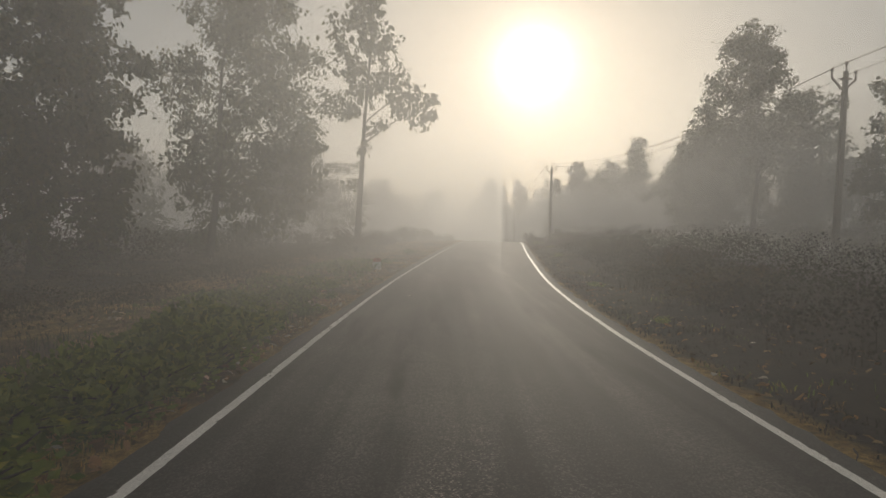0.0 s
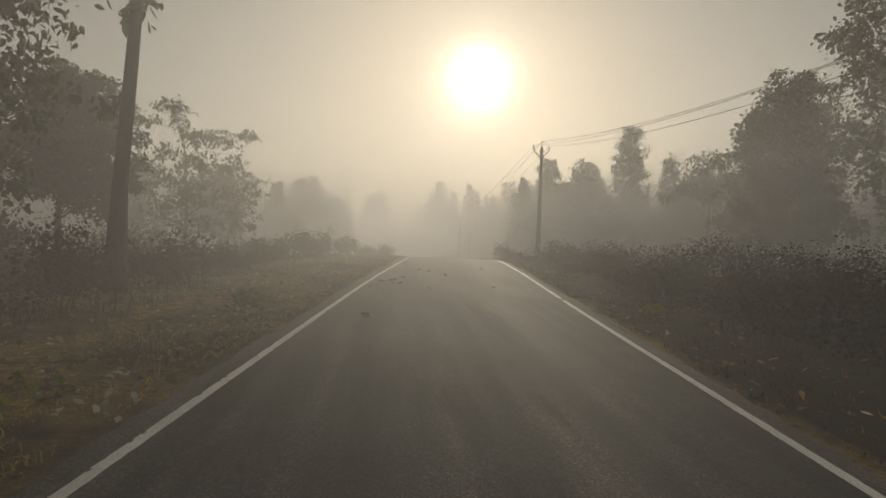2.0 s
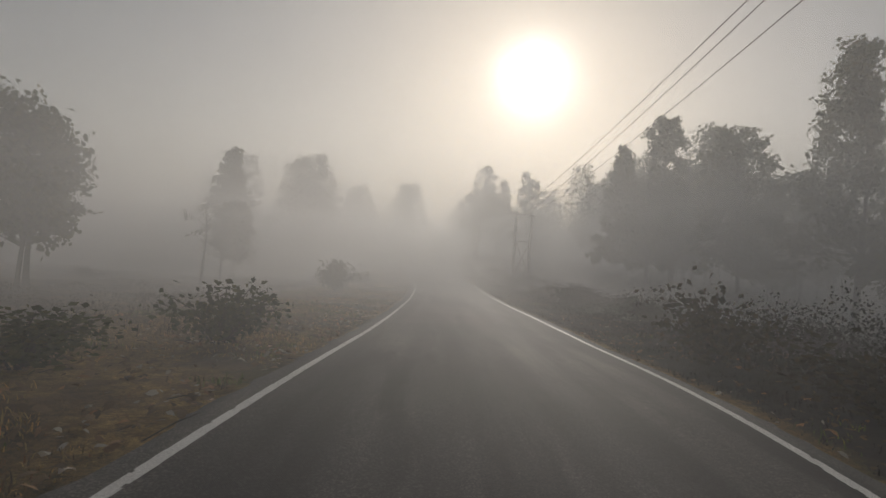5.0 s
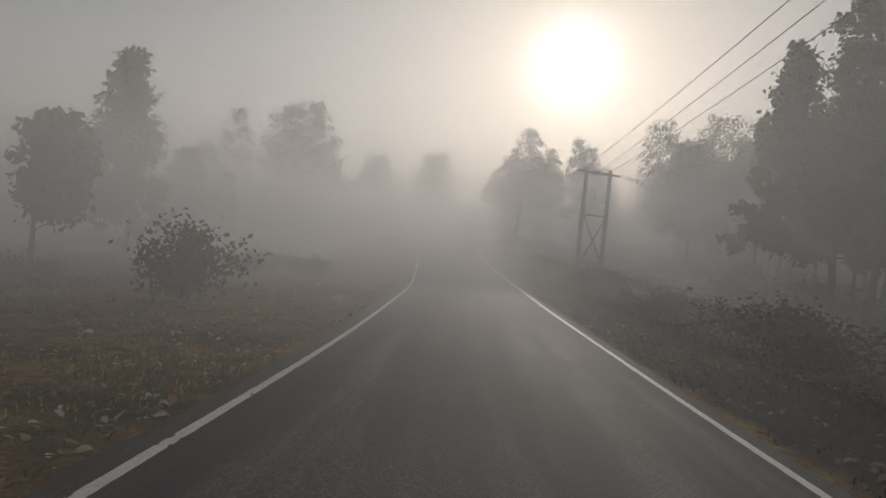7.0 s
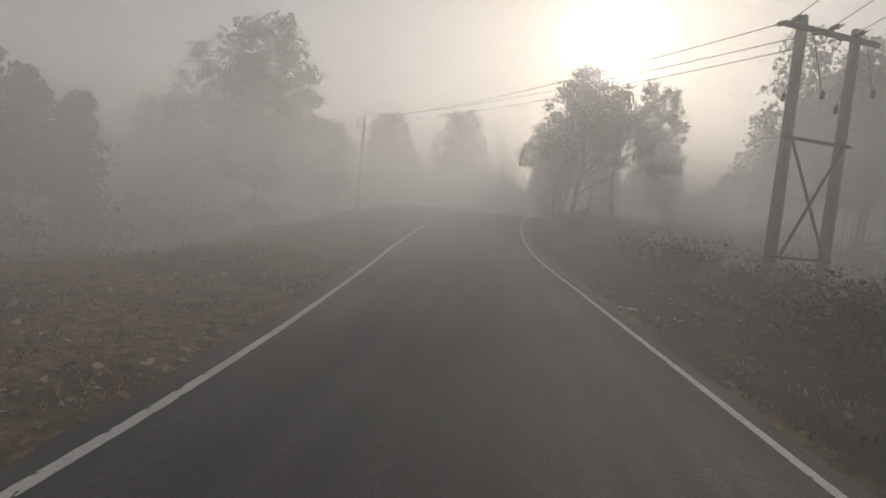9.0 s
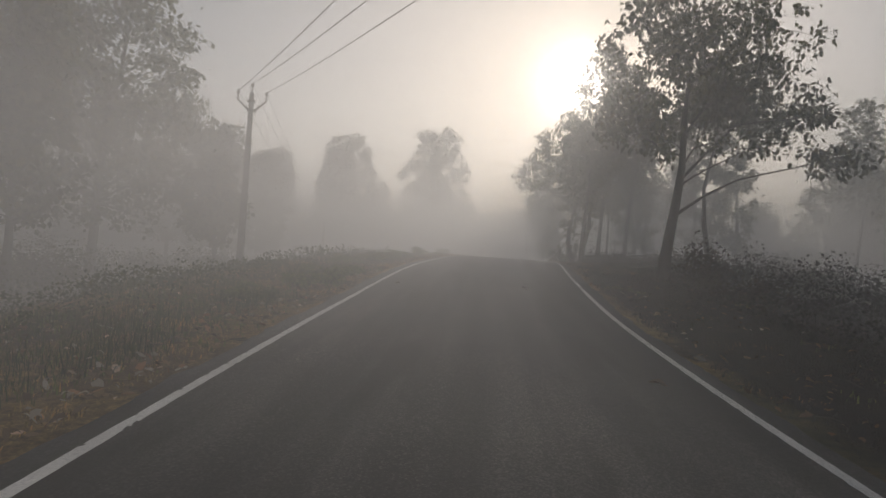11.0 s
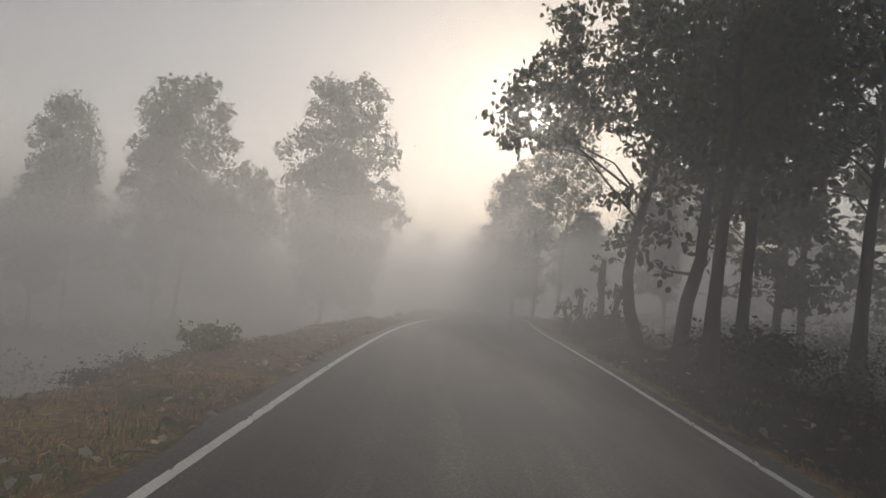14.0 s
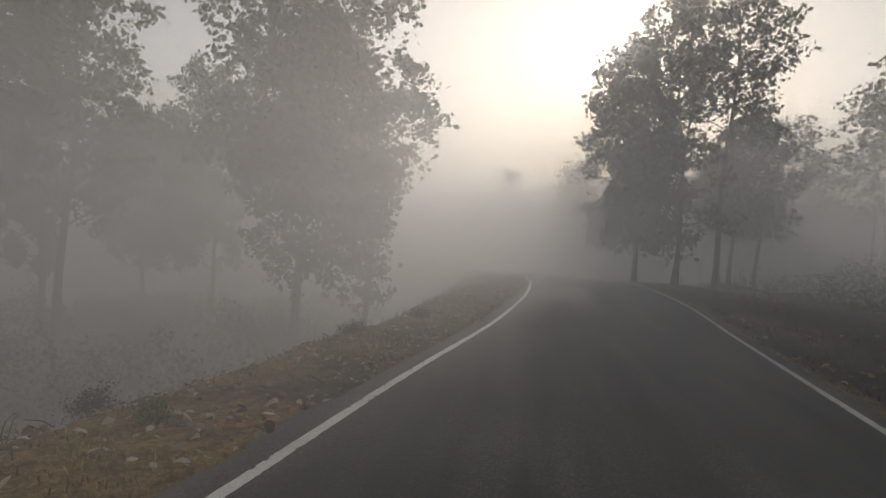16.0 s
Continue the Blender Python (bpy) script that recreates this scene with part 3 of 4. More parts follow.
tree(9.65, 142.9, 11.0, 0.17, [(0.3, 0, 5.6, 1.0, 0.8), (-0.8, 0.2, 6.2, 1.1, 0.8), (1.0, 0.3, 6.9, 1.2, 0.8), (0.1, 0.2, 8.0, 1.3, 0.8), (1.2, 0, 9.2, 1.2, 0.8), (-0.4, 0, 9.8, 1.2, 0.8), (0.8, 0.2, 4.6, 0.6, 0.8)],
     leaf=0.2, count=2000, stem=[(0, 0, 0), (0.03, 0, 1.5), (0.1, 0, 3.0), (0.2, 0, 4.6), (0.25, 0.1, 6.5), (0.3, 0.1, 8.2)], seed=204, fine=True, label="straight-stemmed roadside tree with dark trunk and leafy crown")
tree(12.4, 142.4, 12.0, 0.16, crown("round", 2.3, 4.8, 12.0, 0.0, random.Random(5)), leaf=0.2, count=1900, stem=[(0, 0, 0), (0.05, 0, 1.8), (0.12, 0, 3.6), (0.3, 0, 5.6), (0.35, 0.2, 8.0)], seed=205, fine=True,
     label="straight-stemmed forest tree with bare lower trunk")
tree(12.1, 146.2, 9.5, 0.09, crown("open", 1.6, 4.0, 9.5, 0.0, random.Random(6)), leaf=0.24, count=990, seed=206, label="thin young tree with light crown")
tree(11.0, 144.2, 16.4, 0.15, crown("round", 3.1, 5.0, 16.6, 0.2, random.Random(7)), leaf=0.27, count=6500, seed=207, label="tall narrow tree rising above its neighbours")
# loosely layered tree behind the crest of the road
tree(-11.8, 56.0, 9.6, 0.11, [(-2.9, 0.0, 7.8, 0.8, 0.5), (-1.6, 0.3, 9.0, 0.75, 0.6), (-0.8, -0.2, 8.3, 0.8, 0.6), (-0.1, 0.2, 7.2, 0.9, 0.7), (0.9, 0.1, 7.0, 0.7, 0.6), (2.1, -0.3, 6.9, 0.75, 0.6), (3.2, 0.2, 7.2, 0.7, 0.6),
     (-1.4, 0.4, 6.1, 0.8, 0.6), (0.6, 0.3, 5.6, 1.1, 0.7), (2.6, 0.0, 5.4, 1.0, 0.7), (3.9, 0.2, 4.2, 0.8, 0.7), (2.8, 0.4, 3.5, 1.1, 0.7), (-1.0, 0.2, 4.4, 1.1, 0.7), (-2.6, 0.1, 3.8, 0.8, 0.6), (0.8, -0.3, 3.3, 1.2, 0.7),
     (-1.7, 0.3, 2.5, 1.0, 0.7), (3.0, 0.0, 2.1, 1.1, 0.7), (0.3, 0.2, 1.6, 1.1, 0.7)],
     leaf=0.2, count=5200, stem=[(0, 0, 0), (-0.1, 0, 1.5), (-0.15, 0, 3.0), (-0.25, 0.1, 4.6), (-0.35, 0, 6.2), (-0.6, 0, 8.2)], seed=210, fine=True, label="slender layered tree with open leaf clumps behind the crest")
# big spreading tree with a long level limb
tree(8.4, 120.5, 10.2, 0.18, [(-1.6, 0, 5.2, 1.0, 0.7), (-0.6, 0.5, 6.2, 1.3, 0.8), (0.8, 0, 6.8, 1.5, 0.8), (2.2, 0.3, 6.2, 1.3, 0.7), (3.4, -0.2, 5.4, 1.0, 0.7), (0.6, 0.2, 8.4, 1.6, 0.8), (-1.0, -0.2, 7.8, 1.3, 0.8),
     (2.4, 0.2, 8.0, 1.4, 0.8), (-0.3, 0.3, 4.7, 0.7, 0.7), (5.0, 0.4, 4.4, 0.9, 0.6), (1.3, 0, 4.6, 0.45, 0.7), (2.3, 0.1, 4.5, 0.45, 0.7)],
     leaf=0.16, count=9000, stem=[(0, 0, 0), (0.05, 0, 1.0), (0.22, 0, 2.4), (0.35, 0, 3.6), (0.35, 0.1, 5.0), (0.5, 0.2, 7.0)], seed=208, fine=True, label="spreading tree with dense crown and a long level limb")
tree(12.0, 126.4, 9.6, 0.14, [(-1.5, 0, 6.6, 1.0, 0.5), (-0.4, 0.3, 7.3, 1.1, 0.5), (0.8, 0, 7.5, 1.1, 0.5), (1.9, 0.2, 6.9, 1.0, 0.5), (0.2, 0.2, 8.3, 0.9, 0.5), (-2.3, 0.2, 5.9, 0.7, 0.5)],
     leaf=0.2, count=3000, stem=[(0, 0, 0), (-0.1, 0, 1.0), (-0.35, 0, 2.4), (-0.45, 0, 3.8), (-0.2, 0, 5.2), (0, 0, 6.2)], seed=209, label="curved-trunked tree with thin umbrella-shaped crown")

# woods further back, seen as dim shapes only
rng_woods = random.Random(11)
models = [tree(x, 240.0, 11.0 + k, 0.15, crown(kind, 4.0 + 0.5 * (k % 3), 0.8, 11.0 + k, 0.0, random.Random(50 + k)), leaf=0.46, count=2100, seed=300 + k, twiggy=0.45, far=True, bridged=True, label=WORDS[kind] + " deep in the misty woods")
          for k, (x, kind) in enumerate(((30.0, "round"), (40.0, "round"), (-60.0, "cone"), (26.0, "round"), (-70.0, "round")))]


def woods(n, side, y0, y1, u0, u1, small, big):
    """Trees strewn over a strip along the road, their heights between two shares of the models'."""
    for k in range(n):
        y = rng_woods.uniform(y0, y1)
        x = float(road_x(y)) + side * (u0 + (u1 - u0) * rng_woods.random() ** 0.8)
        made = copy_thing(rng_woods.choice(models), pose(x, y, float(ground_z(x, y)) - 0.2, 0, 0, rng_woods.uniform(0, 360)))
        size = rng_woods.uniform(small, big)
        made.scale = (size * rng_woods.uniform(0.9, 1.3), size * rng_woods.uniform(0.9, 1.3), size)


woods(46, -1, -5, 235, 31, 70, 0.45, 0.85)
woods(30, 1, 6, 60, 18, 36, 0.3, 0.5)
woods(24, 1, 60, 90, 18, 36, 0.3, 0.5)
woods(42, 1, 90, 140, 16, 36, 0.45, 0.85)
woods(36, 1, 140, 240, 20, 42, 0.55, 0.95)

# ---- undergrowth ----
SHRUB_DRY = foliage("dry_shrub_leaves", (0.022, 0.016, 0.008), (0.06, 0.044, 0.018), 0.15)
# thicket green lowered to near black, the shade among the brush included
SHRUB_SHADED = foliage("shaded_thicket_leaves", (0.006, 0.0065, 0.003), (0.017, 0.017, 0.007), 0.05)
# dead grass darkened further to hold the shade of the right verge
SHADED_GRASS = foliage("shaded_dead_grass", (0.009, 0.007, 0.005), (0.028, 0.021, 0.013), 0.05)
STRAW = foliage("dry_grass", (0.15, 0.1, 0.034), (0.46, 0.33, 0.125), 0.2)
STRAW_DIM = foliage("tall_dry_grass", (0.07, 0.05, 0.022), (0.17, 0.12, 0.05), 0.15)
BROWN = foliage("withered_grass", (0.06, 0.034, 0.015), (0.2, 0.112, 0.046), 0.15)
GREEN = foliage("green_weeds", (0.06, 0.09, 0.02), (0.18, 0.22, 0.05), 0.3)
WEED = foliage("dull_weeds", (0.03, 0.045, 0.015), (0.09, 0.11, 0.03), 0.25)
LITTER = foliage("leaf_litter", (0.1, 0.062, 0.032), (0.29, 0.195, 0.105), 0.15)
LITTER_PALE = foliage("bleached_leaves", (0.3, 0.26, 0.2), (0.5, 0.46, 0.38), 0.15)


def bush(seed, wide, tall, count, leaf, mat, label):
    random.seed(seed)
    rng = np.random.default_rng(seed)
    root = new("bush")
    stems, spots = [], []
    for k in range(16):
        a, lean = random.uniform(0, 6.28), random.uniform(0.15, 1.0)
        tip = Vector((math.cos(a) * wide * lean, math.sin(a) * wide * lean, tall * random.uniform(0.55, 1.0) * (1.05 - 0.35 * lean)))
        knee = tip * 0.5 + Vector((0, 0, 0.15 * tall))
        stems.append(tube([(0, 0, -0.1), knee, tip], [0.018, 0.012, 0.005], 3))
        m = count // 16
        t = rng.uniform(0.25, 1.0, (m, 1))
        line = (1 - t) ** 2 * np.zeros(3) + 2 * t * (1 - t) * np.array(knee) + t * t * np.array(tip)
        spots.append(line + rng.normal(size=(m, 3)) * 0.16 * wide * (1, 1, 0.8))
    tagged(tubes_object("stem", stems, BARK, root), kind="stuff")
    pts = np.concatenate(spots)
    pts[:, 2] = np.maximum(pts[:, 2], 0.03)
    tagged(leaves("foliage", pts, leaf, mat, root, rng, 0.1), kind="stuff")
    return tagged(root, label, "bush", "bushes on the verges")


BUSHES = [bush(1, 0.9, 1.1, 1200, 0.1, SHRUB, "leafy green bush growing in rough grass"), bush(2, 1.3, 1.5, 1900, 0.12, SHRUB, "tall leafy bush with arching stems"),
          bush(3, 0.9, 0.8, 700, 0.11, SHRUB_DRY, "low brownish bush with dry leaves"), bush(4, 1.2, 1.25, 1200, 0.11, SHRUB_DRY, "half-dry scrub bush among tall grass"),
          bush(5, 0.45, 0.5, 500, 0.09, GREEN, "small green weed clump at the road edge"),
          bush(6, 1.2, 1.1, 1300, 0.11, SHRUB_SHADED, "dense dark bush in the roadside thicket")]
taken = set()


def put_bush(k, x, y, size, turn):
    z = float(ground_z(x, y)) - 0.03
    if k in taken:
        ob = copy_thing(BUSHES[k], pose(x, y, z, 0, 0, turn))
    else:
        taken.add(k)
        ob = BUSHES[k]
        ob.matrix_basis = pose(x, y, z, 0, 0, turn)
    ob.scale = (size * random.uniform(0.85, 1.5), size * random.uniform(0.85, 1.4), size * random.uniform(0.6, 1.15))
    return ob


random.seed(77)
# single bushes: kind, x, y, size
for k, x, y, s in ((1, -1.8, 77.3, 1.15), (1, -2.8, 46.0, 1.0), (0, -1.7, 49.5, 1.0), (1, -4.4, 44.0, 0.75), (2, -3.9, 41.2, 0.6), (0, -0.9, 52.5, 0.9), (2, -5.4, 38.5, 0.8), (2, -6.6, 36.0, 0.9), (0, 0.1, 55.5, 0.9),
                   (3, -4.6, 33.0, 1.0), (3, -5.2, 30.0, 1.1), (3, 8.6, 53.0, 1.1), (0, 9.9, 51.0, 1.2), (3, 8.3, 56.5, 1.1), (1, 11.5, 49.0, 1.0), (1, 9.6, 150.6, 0.7), (3, 10.4, 152.8, 0.8), (0, 9.2, 145.4, 0.5), (0, 8.6, 148.8, 0.45)):
    put_bush(k, x, y, s, random.uniform(0, 360))
for k in range(90):
    y = random.uniform(0, 150)
    u = 5.6 + 3.4 * random.random() + 0.5 * math.sin(y * 0.3)
    if min(math.hypot(float(road_x(y)) + u - px, y - py) for px, py in ((9.6, 53.7), (11.1, 98.4))) > 1.0:
        put_bush(random.choice((2, 3, 3, 5, 5)), float(road_x(y)) + u, y, random.uniform(0.55, 1.05), random.uniform(0, 360))
for k in range(64):
    y, side = random.uniform(2, 178), random.choice((-1, 1, 1))
    u = random.uniform(6.2, 24) if side < 0 else random.choice((random.uniform(5.6, 10), random.uniform(6, 22)))
    if side < 0 and (58 < y < 106 or y > 126) and u < 12:
        continue
    x = float(road_x(y)) + side * u
    if min(math.hypot(x - px, y - py) for px, py in ((9.6, 53.7), (11.1, 98.4), (-5.5, 122.6))) < 1.2:
        continue
    put_bush(random.choice((0, 1, 2, 3, 3) if u < 0 or u > 12 else (2, 3, 3, 3, 0)), x, y, random.uniform(0.5, 1.1), random.uniform(0, 360))
for k, x, y, s in ((0, -1.6, 87.5, 0.8), (1, -2.9, 89.0, 0.75), (0, -3.8, 86.2, 0.8), (1, -4.6, 90.5, 0.8), (2, 1.6, 152.0, 0.3), (3, 1.0, 154.5, 0.25), (2, 0.4, 156.4, 0.3), (3, 2.4, 158.5, 0.3),
                   (2, 3.0, 161.5, 0.35), (4, 2.2, 153.6, 0.4), (4, 3.2, 160.0, 0.45), (2, -0.6, 138.5, 0.5), (3, -1.4, 141.0, 0.5), (5, 9.9, 154.2, 0.8), (5, 11.0, 154.6, 0.9), (3, 12.0, 154.2, 0.8)):
    put_bush(k, x, y, s, random.uniform(0, 360))
# young growth under the trees
for y0, y1, u0, u1, n in ((14, 50, -26, -13, 16), (158, 190, -28, -10, 22), (120, 150, -24, -13, 10), (146, 172, 11, 22, 10), (24, 60, 15, 26, 12), (90, 120, 14, 26, 8)):
    for k in range(n):
        y, u = random.uniform(y0, y1), random.uniform(u0, u1)
        put_bush(random.choice((1, 1, 0)), float(road_x(y)) + u, y, random.uniform(1.0, 1.7), random.uniform(0, 360))
for k in range(26):
    y = random.uniform(2.6, 8.2)
    put_bush(4, float(road_x(y)) - random.uniform(2.95, 4.1), y, random.uniform(0.7, 1.1), random.uniform(0, 360))
for y0, y1, side, n in ((8, 14, -1, 16), (9, 30, -1, 6), (112, 126, -1, 16), (124, 140, -1, 4), (10, 50, 1, 6)):
    for k in range(n):
        y = random.uniform(y0, y1)
        put_bush(4, float(road_x(y)) + side * random.uniform(3.1, 4.6), y, random.uniform(0.4, 0.9), random.uniform(0, 360))


def thicket(y0, y1, u0, u1, tall, n, leaf, mat, seed, label):
    """A continuous uneven bank of brush: leaves filled up to a rolling height, with sprigs standing out."""
    rng = np.random.default_rng(seed)
    y = rng.uniform(y0, y1, n)
    t = rng.random(n)
    x = road_x(y) + u0 + (u1 - u0) * t
    swell = np.clip(0.55 + 0.5 * wavy(x, y, 2.6, seed) + 0.3 * wavy(x, y, 0.8, seed + 1.0), 0.05, 1.3)
    edge = smooth(t, 0.0, 0.3) * 0.85 + 0.15
    h = tall * swell * edge
    sprig = np.where(wavy(x, y, 0.22, seed) > 0.7, rng.uniform(1.0, 1.3, n), 1.0)
    z = ground_z(x, y) + h * np.sqrt(rng.random(n)) * sprig
    ok = rng.random(n) < np.clip(swell * 1.5, 0.1, 1)
    return tagged(leaves("thicket", np.stack([x, y, z], -1)[ok], leaf, mat, None, rng, 0.1), label, "brush", kind="stuff")


# right-hand banks first, their leaf colour darkened for shade
thicket(-2, 60, 4.9, 13.0, 1.55, 90000, 0.08, SHRUB_SHADED, 41, "dense dark brush along the roadside")
thicket(60, 152, 4.9, 12.0, 1.3, 90000, 0.08, SHRUB_SHADED, 42, "dense dark brush along the roadside")
thicket(4, 48, -15.0, -6.0, 0.65, 46000, 0.06, SHRUB_DRY, 43, "low half-dry brush back from the verge")
thicket(60, 104, -20.0, -9.0, 0.45, 22000, 0.08, SHRUB_DRY, 44, "low half-dry brush back from the verge")
thicket(158, 186, -28.0, -9.5, 2.2, 60000, 0.12, LEAF, 51, "saplings and undergrowth beneath the trees")
thicket(147, 184, 7.5, 24.0, 2.4, 48000, 0.12, LEAF, 52, "saplings and undergrowth beneath the trees")
thicket(22, 62, 13.0, 28.0, 2.0, 38000, 0.12, LEAF, 53, "saplings and undergrowth beneath the trees")
thicket(12, 60, -30.0, -12.0, 1.8, 44000, 0.12, SHRUB_DRY, 54, "saplings and undergrowth beneath the trees")
thicket(84, 130, 11.0, 26.0, 2.0, 38000, 0.12, LEAF, 55, "saplings and undergrowth beneath the trees")
thicket(98, 150, -26.0, -11.0, 1.7, 44000, 0.12, LEAF, 56, "saplings and undergrowth beneath the trees")
thicket(2, 9.5, -4.7, -2.95, 0.5, 9000, 0.11, GREEN, 46, "low broad-leaved green weeds along the verge")
thicket(11, 24, -6.5, -3.4, 0.22, 5000, 0.1, GREEN, 47, "low broad-leaved green weeds along the verge")
thicket(104, 130, -9.5, -4.8, 0.5, 16000, 0.07, WEED, 45, "low green weeds along the verge")


def blades(name, n, mat, tall, spread, low_u, high_u, seed, label, y0=0.0, y1=176.0, keep=0.0, sides=(-1, 1), lay=0.6, thick=0.008):
    """Grass: narrow bent blades in tufts over both verges."""
    rng = np.random.default_rng(seed)
    tufts = n // 14
    y = rng.uniform(y0, y1, tufts)
    u = rng.choice(sides, tufts) * (low_u + (high_u - low_u) * rng.random(tufts) ** 1.4)
    x = road_x(y) + u
    ok = wavy(x, y, 3.1, seed) + 0.5 * wavy(x, y, 0.9, seed) > keep
    x, y = np.repeat(x[ok], 14), np.repeat(y[ok], 14)
    m = len(x)
    x, y = x + rng.normal(0, spread, m), y + rng.normal(0, spread, m)
    side = np.abs(x - road_x(y))
    good = side > HALF + 0.08
    x, y = x[good], y[good]
    m = len(x)
    foot = np.stack([x, y, ground_z(x, y) - 0.01], -1)
    patch = 0.75 + 0.45 * wavy(x, y, 1.7, seed + 3.0)[:, None]
    h = tall * rng.uniform(0.25, 1.2, (m, 1)) * patch
    a = rng.uniform(0, 6.283, m)
    out = np.stack([np.cos(a), np.sin(a), 0 * a], -1)
    across = np.stack([-np.sin(a), np.cos(a), 0 * a], -1) * (0.004 + thick * h)
    up = np.array([0, 0, 1.0])
    bend = rng.uniform(0.2, 1.0, (m, 1)) * lay
    mid = foot + out * h * 0.35 * bend + up * h * 0.6 * (1 - 0.4 * bend)
    tip = foot + out * h * 1.0 * bend + up * h * (1.0 - 0.75 * bend)
    verts = np.stack([foot - across, foot + across, mid - across * 0.8, mid + across * 0.8, tip], 1).reshape(-1, 3)
    i = np.arange(m)[:, None] * 5
    tris = np.concatenate([i + (0, 1, 3), i + (0, 3, 2), i + (2, 3, 4)], 1).reshape(-1, 3)
    return tagged(mesh_object(name, verts, tris, mat, None, False), label, "grass", kind="stuff")


blades("short_grass", 150000, STRAW, 0.13, 0.09, 2.6, 7.5, 1, "short matted straw-coloured grass on the road verges", keep=-0.2, sides=(-1,), lay=1.0, thick=0.022)
blades("brown_grass", 70000, BROWN, 0.12, 0.09, 2.7, 9.0, 9, "short withered brown grass on the road verges", keep=0.0, sides=(-1, -1, 1), lay=0.9, thick=0.025)
blades("green_grass", 60000, GREEN, 0.12, 0.12, 2.65, 6.0, 2, "short green grass and weeds on the verges", keep=0.3, sides=(-1, -1, -1, -1, 1), thick=0.05)
# near-black blades on the right only, standing in for shaded ground
blades("low_brush", 72000, SHADED_GRASS, 0.14, 0.14, 2.75, 7.0, 14, "trodden grass on the verge, darkened in colour for the shade", keep=-2.0, sides=(1,), lay=1.0, thick=0.05)
blades("green_grass", 80000, GREEN, 0.13, 0.14, 2.9, 9.0, 17, "short green grass and weeds on the verges", y0=54, y1=172, keep=-0.1, sides=(-1,), thick=0.04)
blades("tall_grass", 24000, STRAW_DIM, 0.42, 0.2, 4.6, 16.0, 3, "knee-high dry grass behind the road verge", keep=0.25, sides=(-1,), lay=0.8)
# taller grass on the right, in the same shade-darkened colour
blades("dark_grass", 42000, SHADED_GRASS, 0.5, 0.25, 4.2, 17.0, 4, "rough brown grass and brush beside the road", keep=-0.1, sides=(1,), lay=0.9)
blades("dark_grass", 30000, SHRUB_DRY, 0.45, 0.25, 5.2, 18.0, 6, "rough brown grass and brush beside the road", y1=60, keep=0.0, sides=(-1,), lay=0.9)
blades("green_weeds", 30000, WEED, 0.26, 0.2, 3.4, 9.0, 7, "knee-high green weeds along the road", y0=104, y1=128, keep=-0.2, sides=(-1,))
blades("green_weeds", 12000, WEED, 0.2, 0.16, 2.9, 6.0, 12, "knee-high green weeds along the road", y0=1, y1=12, keep=-0.2, sides=(-1,))


def litter(name, n, size, mat, seed, label, keep, reach, sides=(-1, 1)):
    """Dead leaves strewn over the verges, lying nearly flat."""
    rng = np.random.default_rng(seed)
    y = rng.uniform(0, 175, n)
    u = rng.choice(sides, n) * (2.55 + reach * rng.random(n) ** 1.6)
    x = road_x(y) + u
    ok = (np.abs(u) > HALF + 0.02) & (wavy(x, y, 1.9, 5.0 + seed) + 0.4 * wavy(x, y, 0.5, seed) > keep)
    x, y = x[ok], y[ok]
    n = len(x)
    p = np.stack([x, y, ground_z(x, y) + rng.uniform(0.015, 0.07, n)], -1)
    a = rng.uniform(0, 6.283, n)
    d = np.stack([np.cos(a), np.sin(a), rng.normal(0, 0.3, n)], -1)
    s = np.stack([-np.sin(a), np.cos(a), rng.normal(0, 0.3, n)], -1)
    up = np.array([0, 0, 1.0])
    ln = size * rng.uniform(0.5, 1.4, (n, 1))
    wd, curl = ln * rng.uniform(0.2, 0.36, (n, 1)), ln * rng.uniform(0.0, 0.3, (n, 1))
    verts = np.stack([p - d * ln * 0.5, p - d * ln * 0.1 + s * wd + up * curl, p + d * ln * 0.3 + s * wd * 0.7 + up * curl, p + d * ln * 0.55, p + d * ln * 0.25 - s * wd * 0.8 + up * curl,
                      p - d * ln * 0.15 - s * wd + up * curl * 0.7], 1).reshape(-1, 3)
    i = np.arange(n)[:, None] * 6
    faces = np.concatenate([i + (0, 1, 5), i + (1, 2, 4), i + (1, 4, 5), i + (2, 3, 4)], 1).reshape(-1, 3)
    return tagged(mesh_object(name, verts, faces, mat, None, False), label, "leaf litter", kind="stuff")


litter("leaf_litter", 26000, 0.1, LITTER, 8, "dead brown leaves strewn over the verge", -0.3, 6.0, (-1,) * 9 + (1,))
litter("leaf_litter", 16000, 0.09, BROWN, 15, "dark withered leaves strewn over the verge", -0.2, 5.0)
litter("pale_leaf_litter", 9000, 0.085, LITTER_PALE, 21, "bleached dry leaves on the verge", -0.1, 3.6, (-1,) * 14 + (1,))


def fallen_twigs():
    """Thin broken twigs on the verge."""
    rng = np.random.default_rng(31)
    random.seed(31)
    made = []
    for k in range(420):
        y = rng.uniform(0, 170)
        x = float(road_x(y)) + rng.choice((-1, 1)) * (2.6 + 3.5 * rng.random() ** 1.5)
        z, a, ln = float(ground_z(x, y)) + 0.03, rng.uniform(0, 6.283), rng.uniform(0.12, 0.45)
        w = Vector((math.cos(a), math.sin(a), rng.normal(0, 0.12)))
        q = Vector((x, y, z))
        made.append(tube([q, q + w * ln * 0.5 + Vector((rng.normal(0, 0.03), rng.normal(0, 0.03), 0.02)), q + w * ln], [0.007, 0.006, 0.003], 4))
    return tagged(tubes_object("fallen_twigs", made, BARK, None), "thin dry twigs scattered over the verge", "twigs", kind="stuff")


fallen_twigs()

